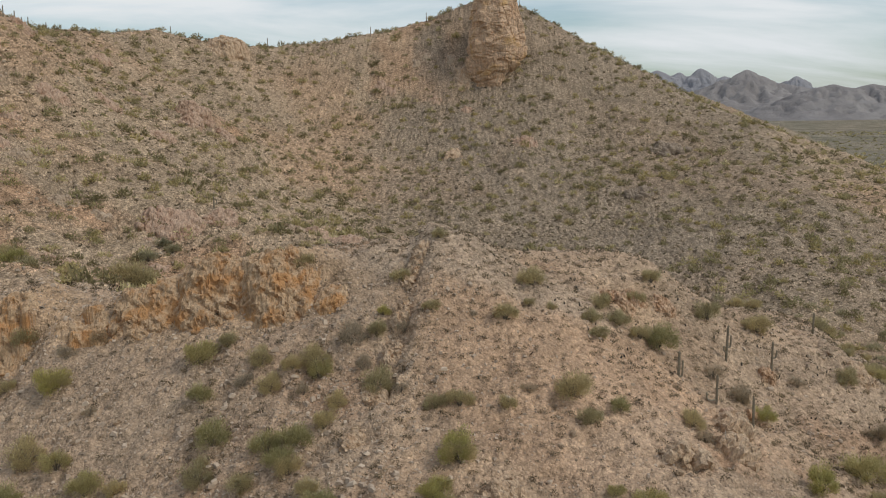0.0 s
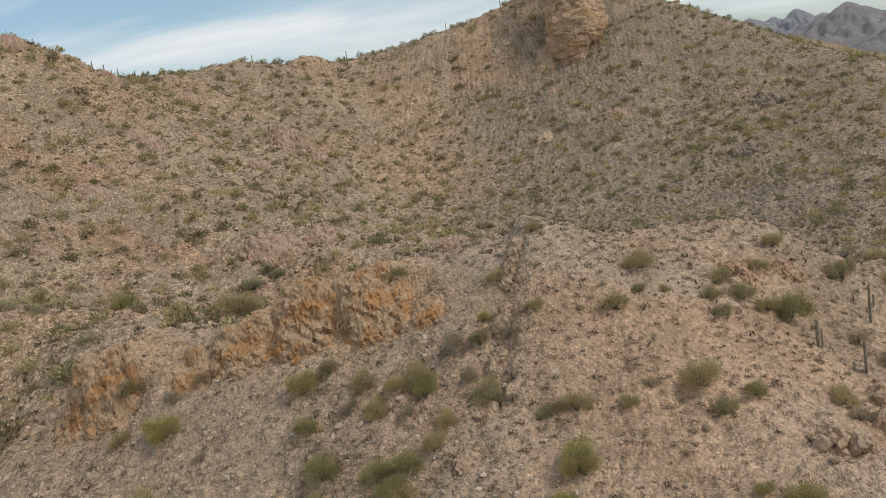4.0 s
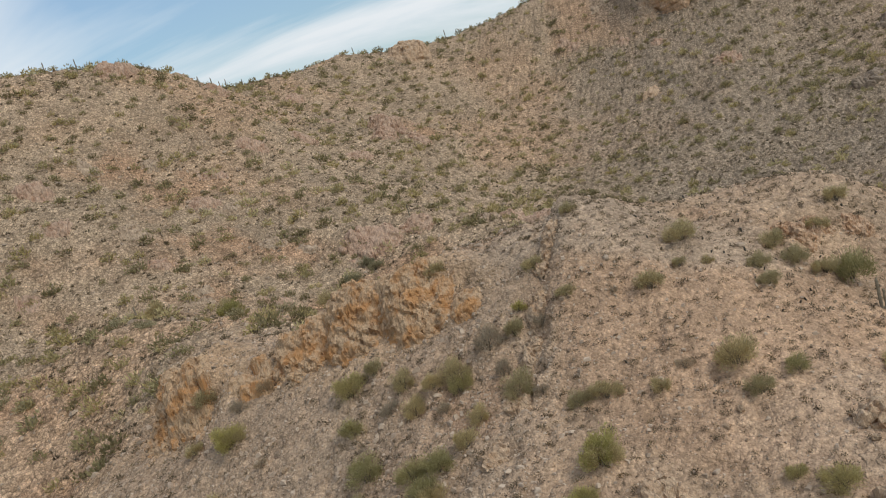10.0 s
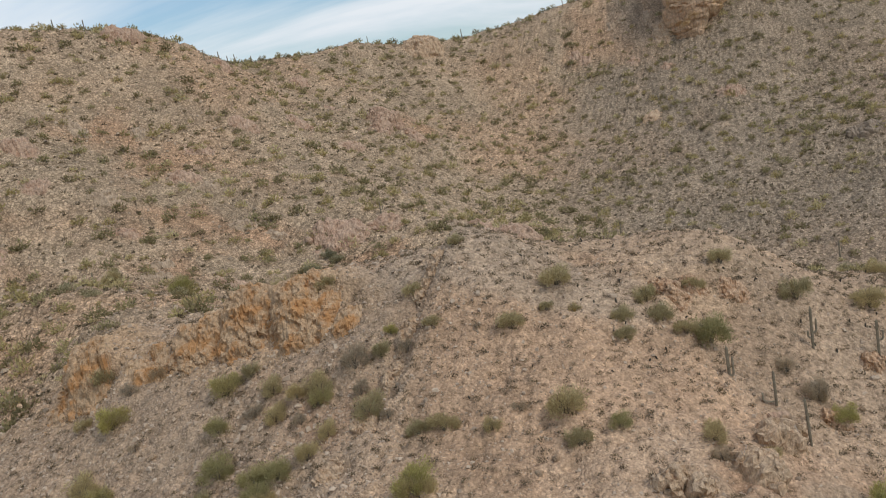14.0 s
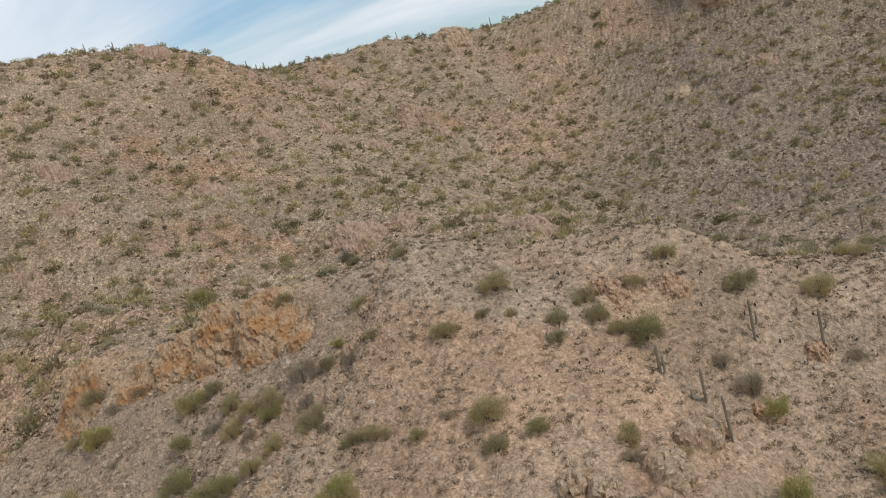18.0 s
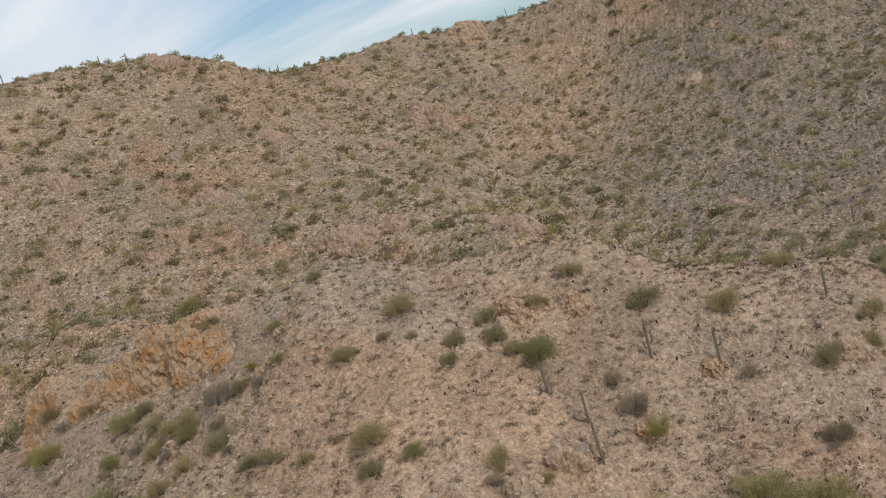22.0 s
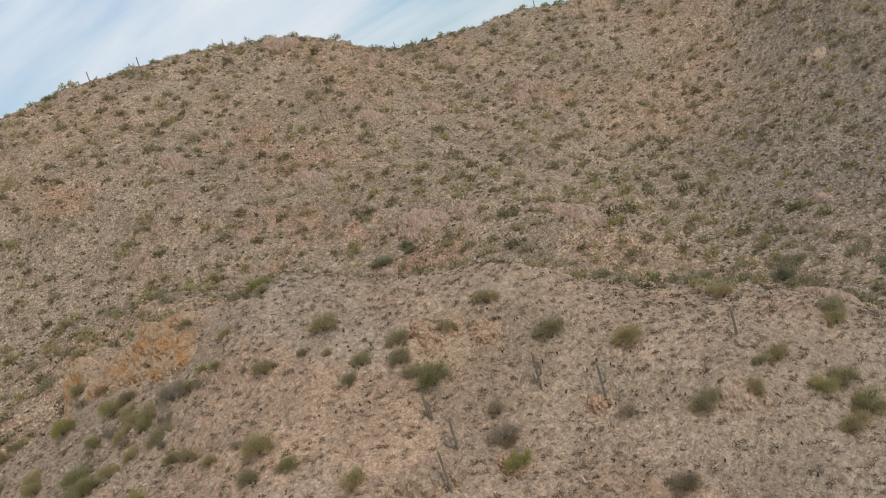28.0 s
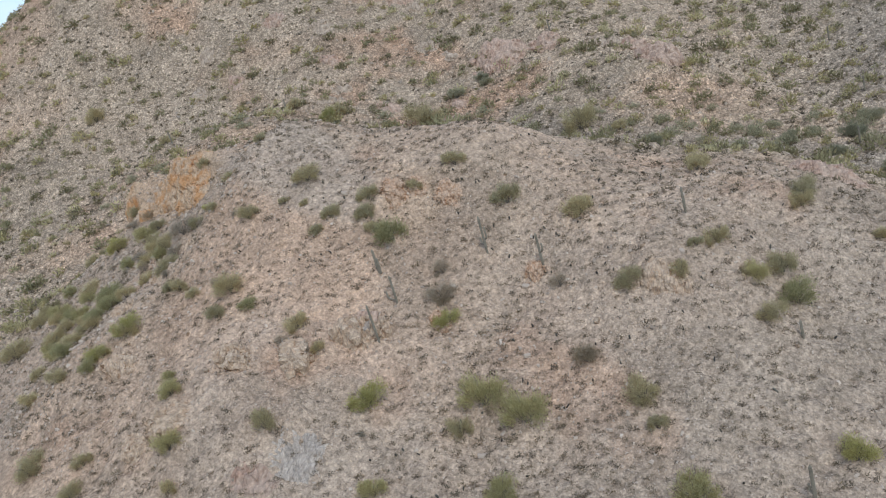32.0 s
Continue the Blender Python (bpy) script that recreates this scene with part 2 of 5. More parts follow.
def island_material(name, a, b, rough=0.9, leafy=False):
    k = Mat(name, rough, 0.15)
    c = k.ramp(k.island(), [(0.0, a), (1.0, b)])
    c = k.mix(0.5, c, k.ramp(k.noise(5.0, 4), [(0.3, 0.75), (0.7, 1.25)]), "MULTIPLY")
    if leafy:
        c = k.mix(1.0, c, k.ramp(k.attr("tone"), [(0.0, (0.62, 0.60, 0.58)), (0.45, (0.95, 0.97, 0.95)), (0.75, (1.2, 1.15, 1.0)), (1.0, (1.5, 1.5, 1.55))]), "MULTIPLY")
        return k.thin(c)
    return k.colour(c)


def leaf_material(name, a, b):
    k = Mat(name, 0.8, 0.15)
    c = k.ramp(k.island(), [(0.0, a), (1.0, b)])
    c = k.mix(0.7, c, k.ramp(k.object_random(), [(0.0, (0.78, 0.8, 0.8)), (1.0, (1.22, 1.15, 1.05))]), "MULTIPLY")
    return k.thin(c)


M_GROUND = ground_material()
M_ORANGE = rock_material("orange_rock", (0.30, 0.178, 0.095), (0.46, 0.29, 0.156), (0.53, 0.365, 0.222), (0.475, 0.23, 0.08), 1.0, (1.9, 0.8, 0.55), 0.6, 0.47)
M_RED = rock_material("red_rock", (0.19, 0.11, 0.07), (0.41, 0.245, 0.155), (0.5, 0.345, 0.235), None, 0.5)
M_RUST = rock_material("rusty_rock", (0.15, 0.075, 0.04), (0.42, 0.225, 0.11), (0.52, 0.35, 0.22), None, 1.5)
M_PALE = rock_material("pale_rock", (0.25, 0.145, 0.08), (0.46, 0.295, 0.17), (0.54, 0.385, 0.25))
M_TAN = rock_material("tan_rock", (0.20, 0.135, 0.085), (0.38, 0.27, 0.175), (0.47, 0.345, 0.23), None, 0.5)
M_DARK = rock_material("dark_rock", (0.11, 0.074, 0.048), (0.23, 0.165, 0.112), (0.33, 0.25, 0.175), None, 0.6)
M_GREY = rock_material("grey_bedrock", (0.33, 0.252, 0.182), (0.40, 0.308, 0.224), (0.45, 0.352, 0.26))
M_TOWER = rock_material("tower_rock", (0.30, 0.17, 0.098), (0.53, 0.325, 0.188), (0.61, 0.415, 0.265), (0.55, 0.335, 0.13), 0.3, (0.8, 0.8, 1.6), 0.75, 0.55)
M_STONE = island_material("loose_stone", (0.23, 0.165, 0.11), (0.53, 0.405, 0.29))
M_STONE_FAR = island_material("loose_stone_far", (0.25, 0.187, 0.128), (0.45, 0.34, 0.235))
M_LEAF = {
    "g": leaf_material("olive_leaves", (0.345, 0.282, 0.145), (0.60, 0.50, 0.275)),
    "G": leaf_material("green_leaves", (0.31, 0.272, 0.12), (0.55, 0.475, 0.232)),
    "y": leaf_material("yellow_green_leaves", (0.30, 0.272, 0.10), (0.53, 0.472, 0.185)),
    "d": leaf_material("grey_twigs", (0.28, 0.222, 0.148), (0.50, 0.412, 0.295)),
    "b": leaf_material("brown_leaves", (0.28, 0.21, 0.125), (0.52, 0.41, 0.27)),
    "w": leaf_material("grey_green_leaves", (0.24, 0.218, 0.128), (0.45, 0.405, 0.25)),
}
M_STEM = island_material("shrub_stems", (0.09, 0.07, 0.05), (0.2, 0.165, 0.125))
M_TUFT = island_material("small_bush_leaves", (0.12, 0.092, 0.058), (0.25, 0.195, 0.125), 0.9, True)
M_FAR_SHRUB = island_material("far_shrub_leaves", (0.25, 0.208, 0.104), (0.475, 0.40, 0.205), 0.9, True)


def cactus_material():
    k = Mat("saguaro_skin", 0.7, 0.3)
    c = k.ramp(k.noise(2.5, 5, 0.6), [(0.3, (0.15, 0.122, 0.082)), (0.7, (0.27, 0.222, 0.152))])
    k.bump(k.noise(14.0, 4), 0.4, 0.03)
    return k.colour(c)


M_CACTUS = cactus_material()
M_DEAD = island_material("bleached_cactus_wood", (0.26, 0.215, 0.17), (0.50, 0.43, 0.35))
M_SMALL_CACTUS = island_material("small_cactus", (0.035, 0.03, 0.025), (0.10, 0.085, 0.06))


def mountain_material(name, dark, light):
    k = Mat(name, 0.95, 0.0)
    c = k.ramp(k.noise(0.006, 8, 0.65), [(0.35, dark), (0.65, light)])
    k.bump(k.noise(0.012, 9, 0.7), 0.5, 30.0)
    return k.colour(c)


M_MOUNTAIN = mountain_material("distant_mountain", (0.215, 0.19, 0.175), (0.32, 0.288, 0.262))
# far range: haze with distance is mixed into this greyer base colour
M_MOUNTAIN_FAR = mountain_material("haze_tinted_mountain", (0.23, 0.222, 0.226), (0.34, 0.318, 0.31))


# ---- noise ----
def hash01(*cells):
    h = np.zeros_like(cells[0], dtype=np.int64)
    for c, p in zip(cells, (374761393, 668265263, 2147483647, 1274126177)):
        h = (h + np.asarray(c, dtype=np.int64) * p) & 0x7FFFFFFF
        h = ((h ^ (h >> 13)) * 1274126177) & 0x7FFFFFFF
    return ((h ^ (h >> 16)) & 0xFFFF) / 65535.0


def value2(x, y, seed=0):
    ix, iy = np.floor(x), np.floor(y)
    u, v = x - ix, y - iy
    u, v = u * u * u * (u * (6 * u - 15) + 10), v * v * v * (v * (6 * v - 15) + 10)
    s = np.full(ix.shape, seed)
    a, b = hash01(ix, iy, s), hash01(ix + 1, iy, s)
    c, d = hash01(ix, iy + 1, s), hash01(ix + 1, iy + 1, s)
    return (a + (b - a) * u) * (1 - v) + (c + (d - c) * u) * v


def fbm(x, y, scale, octaves=4, seed=0, gain=0.5):
    """Noise of about -1 to 1, with its largest forms `scale` metres apart."""
    total, amp, norm = np.zeros_like(x, dtype=float), 1.0, 0.0
    c, s = math.cos(0.7), math.sin(0.7)
    px, py = x / scale, y / scale
    for o in range(octaves):
        total += amp * (2 * value2(px, py, seed + o) - 1)
        norm += amp
        amp *= gain
        px, py = (c * px - s * py) * 2.03 + 5.1, (s * px + c * py) * 2.03 - 3.3
    return total / norm


def value3(p, seed=0):
    i = np.floor(p)
    f = p - i
    f = f * f * (3 - 2 * f)
    out = 0
    s = np.full(len(p), seed)
    for dx in (0, 1):
        for dy in (0, 1):
            for dz in (0, 1):
                w = (f[:, 0] if dx else 1 - f[:, 0]) * (f[:, 1] if dy else 1 - f[:, 1]) * (f[:, 2] if dz else 1 - f[:, 2])
                out = out + w * hash01(i[:, 0] + dx, i[:, 1] + dy, i[:, 2] + dz, s)
    return out


def blocks(x, y, size, seed=0, tilt=0.5):
    """Broken blocks: each cell round a scattered centre is a tilted plane of its own level."""
    px, py = x / size, y / size
    ix, iy = np.floor(px), np.floor(py)
    best, level = np.full(px.shape, 9.0), np.zeros(px.shape)
    s0, s1, s2, s3, s4 = (np.full(px.shape, seed + k) for k in (0, 1, 2, 3, 4))
    for ox in (-1, 0, 1):
        for oy in (-1, 0, 1):
            cx, cy = ix + ox, iy + oy
            ex, ey = px - cx - hash01(cx, cy, s0), py - cy - hash01(cx, cy, s1)
            d = ex ** 2 + ey ** 2
            v = hash01(cx, cy, s2) + tilt * ((2 * hash01(cx, cy, s3) - 1) * ex + (2 * hash01(cx, cy, s4) - 1) * ey)
            level = np.where(d < best, v, level)
            best = np.minimum(best, d)
    return level


def mounds(x, y, size, seed=0):
    """Low rounded hummocks, each round a scattered centre: 1 on top, 0 between them."""
    px, py = x / size, y / size
    ix, iy = np.floor(px), np.floor(py)
    best = np.full(px.shape, 9.0)
    s0, s1 = np.full(px.shape, seed), np.full(px.shape, seed + 1)
    for ox in (-1, 0, 1):
        for oy in (-1, 0, 1):
            cx, cy = ix + ox, iy + oy
            best = np.minimum(best, (px - cx - hash01(cx, cy, s0)) ** 2 + (py - cy - hash01(cx, cy, s1)) ** 2)
    t = np.clip(1 - best / 0.42, 0, 1)
    return t * t * (3 - 2 * t)


def blocks3(p, size, seed=0, tilt=0.6):
    """The same in space: broken rock whose joints run in all directions."""
    q = p / size
    i = np.floor(q)
    best, level = np.full(len(q), 9.0), np.zeros(len(q))
    s = [np.full(len(q), seed + k) for k in range(7)]
    for ox in (-1, 0, 1):
        for oy in (-1, 0, 1):
            for oz in (-1, 0, 1):
                c = (i[:, 0] + ox, i[:, 1] + oy, i[:, 2] + oz)
                e = [q[:, k] - c[k] - hash01(*c, s[k]) for k in range(3)]
                d = e[0] ** 2 + e[1] ** 2 + e[2] ** 2
                v = hash01(*c, s[3]) + tilt * sum((2 * hash01(*c, s[4 + k]) - 1) * e[k] for k in range(3))
                level = np.where(d < best, v, level)
                best = np.minimum(best, d)
    return level


def smooth(a, b, v):
    t = np.clip((v - a) / (b - a), 0, 1)
    return t * t * (3 - 2 * t)


# ---- the land: crests, slope lines and washes, from which the sheet is drawn ----
SPUR_CREST = [(-62, 80, 9.0), (-31, 79.5, 20.8), (-21, 77.5, 24.3), (-12, 75, 25.2), (0, 76.5, 27.2), (8, 80, 23.7), (20, 88.5, 23.1),
    (28, 94.5, 16.7), (36, 99.5, 14.9), (44, 102, 11.9), (54, 101, 5.5), (66, 98, -0.1), (82, 94, -4.3)]
SPUR_FACE = [(-36, 70, 17.5), (-24, 68, 18.3), (-12, 66, 19.4), (0, 64, 18.5), (10, 66, 18.6), (20, 73, 16.2), (30, 78, 12.1), (40, 86, 13.7),
    (50, 91, 6.1)]
CLIFF_TOP = [(-40, 79, 20.5), (-36, 77, 22.4)]
CLIFF_FOOT = [(-52, 80, 15.0), (-49, 70, 13.4)]
SPUR_TOE = [(-40, 56, 8.4), (-20, 54, 10.9), (-4, 50, 14.2), (8, 50, 11.8), (20, 54, 12.6), (30, 60, 8.4), (40, 70, 6.7), (48, 76, 5.1),
    (57, 80, 1.3)]
SPUR_BACK = [(-50, 93, 19.4), (-25, 92, 17.7), (-5, 93, 20.9), (15, 104, 15.9), (32, 113, 10.3), (52, 114, 3.1)]
WASH = [(-84, 90, 14.2), (-72, 110, 20.6), (-58, 126, 13.2), (-38, 135, 8.5), (-15, 140, 6.6), (10, 145, 0.0), (30, 150, -2.8), (55, 148, -6.2),
    (90, 145, -11.7)]
LOWER_SLOPE = [(-60, 150, 14.0), (-36, 162, 13.5), (-17, 168, 9.9), (0, 182, 0.1), (20, 187, -0.1), (40, 180, -3.5), (70, 185, 0.4)]
MID_SLOPE = [(-95, 125, 20.5), (-92, 148, 29.1), (-80, 165, 26.1), (-62, 180, 23.9), (-45, 202, 15.9), (-25, 225, 7.8), (0, 225, 6.2),
    (25, 218, 1.9), (45, 222, 2.1), (75, 225, 5.7)]
UPPER_SLOPE = [(-110, 145, 39.1), (-118, 157, 44.8), (-105, 175, 40.6), (-96, 200, 44.7), (-80, 225, 32.7), (-68, 245, 30.8), (-50, 270, 25.5),
    (-33, 282, 21.5), (-8, 286, 21.2), (23, 267, 15.5), (45, 260, 13.3), (82, 262, 15.8)]
HIGH_SLOPE = [(-136, 168, 59.8), (-128, 190, 65.0), (-115, 218, 63.3), (-112, 245, 57.0), (-105, 272, 55.0), (-88, 300, 53.4), (-60, 302, 39.3),
    (-38, 312, 35.5), (-9, 310, 34.9), (24, 293, 28.4), (47, 300, 24.7), (82, 300, 23.2)]
CREST = [(-205, 150, 66.5), (-172, 168, 75.8), (-150, 190, 75.2), (-130, 210, 71.9), (-121, 240, 64.9), (-119, 280, 62.8), (-100, 310, 63.8),
    (-82, 332, 62.0), (-55, 345, 62.1), (-37, 352, 65.6), (-15, 354, 69.5), (11, 352, 77.0), (27, 352, 76.0), (44, 352, 67.1), (80, 350, 49.8)]
TOWER_FOOT = [(-20, 332, 51.0), (-4, 330, 49.0), (11, 329, 48.3), (28, 328, 50.6), (48, 332, 50.8)]
BACK_SLOPE = [(-240, 190, 55.0), (-205, 225, 53.2), (-165, 280, 45.4), (-130, 350, 38.5), (-80, 395, 38.1), (0, 405, 40.7), (90, 400, 35.2)]
RIGHT_FLANK = [(110, 345, 34.4), (140, 325, 21.2), (140, 270, 7.7), (125, 215, -0.8), (110, 180, -7.2), (190, 300, -2.3), (190, 230, -15.9),
    (170, 160, -20.0)]
LEFT_FOOT = [(-120, 105, 22.6), (-140, 122, 43.8), (-170, 122, 61.2), (-88, 78, 10.9), (-120, 70, 13.5), (-180, 70, 25.8), (-220, 115, 53.9)]
BELOW = [(-70, 40, 3.3), (-30, 25, -3.8), (5, 20, -3.2), (40, 25, -8.1), (60, 55, -2.9), (80, 75, -5.5), (100, 50, -12.2), (100, 110, -8.3),
    (-60, -40, -14.4), (20, -40, -20.6), (100, -20, -25.7), (-160, 20, 7.8)]

LAND = np.array(SPUR_CREST + SPUR_FACE + CLIFF_TOP + CLIFF_FOOT + SPUR_TOE + SPUR_BACK + WASH + LOWER_SLOPE + MID_SLOPE + UPPER_SLOPE
                + HIGH_SLOPE + CREST + TOWER_FOOT + BACK_SLOPE + RIGHT_FLANK + LEFT_FOOT + BELOW, dtype=float)
PLAIN = -30.0


def spline_weights():
    n, xy = len(LAND), LAND[:, :2] / 100
    r2 = ((xy[:, None] - xy[None]) ** 2).sum(-1)
    k = 0.5 * r2 * np.log(np.maximum(r2, 1e-12)) + np.eye(n) * 1e-4
    p = np.c_[np.ones(n), xy]
    m = np.block([[k, p], [p.T, np.zeros((3, 3))]])
    return np.linalg.solve(m, np.r_[LAND[:, 2], 0, 0, 0])


SPLINE = spline_weights()


def land_base(x, y):
    """The smooth height of the land, without its roughness."""
    xy = np.c_[x, y] / 100
    out = np.empty(len(xy))
    inside = ((x + 10) / 250) ** 2 + ((y - 175) / 270) ** 2
    for i in range(0, len(xy), 20000):
        q = xy[i:i + 20000]
        r2 = ((q[:, None] - LAND[None, :, :2] / 100) ** 2).sum(-1)
        out[i:i + 20000] = (0.5 * r2 * np.log(np.maximum(r2, 1e-12))) @ SPLINE[:-3] + np.c_[np.ones(len(q)), q] @ SPLINE[-3:]
    flat = PLAIN + 26 * smooth(350, 2600, np.hypot(x, y)) + 5 * fbm(x, y, 260, 4, 40) + 1.5 * fbm(x, y, 40, 3, 41)
    h = flat + (out - flat) * (1 - smooth(0.92, 1.7, inside))
    shoulder = np.interp(x, [40, 85, 117, 157, 215, 300], [30, 49, 44.5, 30, 8, -30]) - 0.4 * np.abs(y - 432) - 8 * smooth(12, 40, np.abs(y - 432))
    return np.maximum(h, np.where(x > 40, shoulder, -99))


def near_spur(x, y):
    """1 on the near spur, 0 on the far slopes."""
    back = np.interp(x, [-60, -30, 0, 20, 36, 54, 82], [84, 83, 81, 93, 103, 105, 100])
    return smooth(13, 4, y - back) * smooth(-53, -45, x) * smooth(95, 70, x)


def side_of(x, y, line):
    """Distance from a line on the plan, positive to the left of its run, and the share by which a point lies beyond its ends."""
    best, signed, past = np.full(x.shape, 1e9), np.zeros(x.shape), np.zeros(x.shape)
    for i in range(len(line) - 1):
        (ax, ay), (bx, by) = line[i], line[i + 1]
        ex, ey = bx - ax, by - ay
        ln = math.hypot(ex, ey)
        t = ((x - ax) * ex + (y - ay) * ey) / ln
        c = np.clip(t, 0, ln)
        d = np.hypot(x - ax - c * ex / ln, y - ay - c * ey / ln)
        over = np.maximum(np.maximum(-t if i == 0 else 0, t - ln if i == len(line) - 2 else 0), 0)
        nearer = d < best
        best = np.where(nearer, d, best)
        signed = np.where(nearer, np.where(ex * (y - ay) - ey * (x - ax) >= 0, d, -d), signed)
        past = np.where(nearer, over, past)
    return signed, past


# broken edges of the near spur: the line of the drop, its rise above and fall below, its run and its reach
SCARPS = [
    ([(-2.4, 81), (-2.6, 76.5), (-2.6, 73), (-2.7, 70), (-3.7, 66), (-3.9, 64)], 0.8, 1.0, 1.3, 5.2),
    ([(-30.5, 74.2), (-27.5, 74.0), (-24.4, 73.6), (-21.5, 73.3), (-18.5, 72.6), (-15.5, 72.2), (-11.5, 73.6)], 1.5, 1.2, 1.5, 3.6),
    ([(-46, 83), (-45.2, 79), (-43.7, 75.2), (-40.8, 73.0), (-37.5, 73.2)], 2.0, 2.3, 1.5, 5.0),
]


def scarps(x, y):
    out = np.zeros(x.shape)
    box = (x > -58) & (x < 8) & (y > 48) & (y < 92)
    if not box.any():
        return out
    px, py = x[box], y[box]
    rise = np.zeros(px.shape)
    for n, (line, up, down, run, reach) in enumerate(SCARPS):
        d, past = side_of(px, py, line)
        d = d + 0.7 * fbm(px, py, 5.0, 4, 90 + n) + 0.4 * (blocks(px, py, 1.5, 95 + n) - 0.5)
        rise += (-down + (up + down) * smooth(-run, run, d)) * np.exp(-(d / reach) ** 2) * smooth(4.0, 0.0, past)
    out[box] = rise
    return out


def land(x, y):
    x, y = np.atleast_1d(np.asarray(x, float)), np.atleast_1d(np.asarray(y, float))
    near = near_spur(x, y)
    far = 1 - near
    h = land_base(x, y)
    h = h + near * (0.35 * fbm(x, y, 7, 3, 3) + 0.36 * fbm(x, y, 2.2, 3, 4) + 0.20 * fbm(x, y, 0.9, 3, 5) + 0.5 * (0.3 - np.abs(fbm(x, y, 3.4, 3, 15))))
    h = h + scarps(x, y) + near * 0.22 * mounds(x, y, 0.95, 25)
    craggy = np.clip(fbm(x, y, 30, 3, 9) + 0.25, 0, 1)
    h = h + far * (1.2 * fbm(x, y, 36, 3, 10) + 1.0 * fbm(x, y, 17, 4, 6) + (0.6 + 1.3 * craggy) * (0.5 - np.abs(fbm(x, y, 6, 4, 7))) + 0.4 * fbm(x, y, 2.8, 3, 8) + 0.8 * mounds(x, y, 1.4, 27) * (0.7 + 0.4 * fbm(x, y, 11, 2, 28)))
    return h


def land1(x, y):
    return float(land([x], [y])[0])


def spread(lo, hi, dense, steps, ratio=1.13, reach=4700):
    """Grid lines: even inside the stretches given, widening outside them."""
    out = [lo]
    for a, b, s in dense:
        out += list(np.linspace(a, b, max(2, int(round((b - a) / s)) + 1)))
    out = sorted(set(np.round(out, 3)))
    step, x = steps[0], out[0]
    while x > -reach:
        step *= ratio
        x -= step
        out.insert(0, x)
    step, x = steps[1], out[-1]
    while x < reach:
        step *= ratio
        x += step
        out.append(x)
    return np.array(out)


def blob(x, y, cx, cy, rx, ry, seed=0, rough=0.5):
    d = ((x - cx) / rx) ** 2 + ((y - cy) / ry) ** 2
    return smooth(1.3, 0.4, d + rough * fbm(x, y, 0.5 * (rx + ry), 4, 60 + seed))


def mesh_object(name, verts, faces, material, smooth_shade=False):
    me = bpy.data.meshes.new(name)
    verts, faces = np.asarray(verts, dtype=np.float32), np.asarray(faces, dtype=np.int32)
    k = faces.shape[1]
    me.vertices.add(len(verts))
    me.vertices.foreach_set("co", verts.ravel())
    me.loops.add(faces.size)
    me.loops.foreach_set("vertex_index", faces.ravel())
    me.polygons.add(len(faces))
    me.polygons.foreach_set("loop_start", np.arange(0, faces.size, k, dtype=np.int32))
    me.polygons.foreach_set("loop_total", np.full(len(faces), k, dtype=np.int32))
    me.polygons.foreach_set("use_smooth", np.full(len(faces), smooth_shade))
    me.update(calc_edges=True)
    me.materials.append(material)
    return new(name, me)


def part(ob, parent, label=""):
    ob.parent = parent
    return tagged(ob, label) if label else ob


def quad_grid(nu, nv):
    i, j = np.meshgrid(np.arange(nu - 1), np.arange(nv - 1), indexing="ij")
    a = (i * nv + j).ravel()
    return np.c_[a, a + nv, a + nv + 1, a + 1]


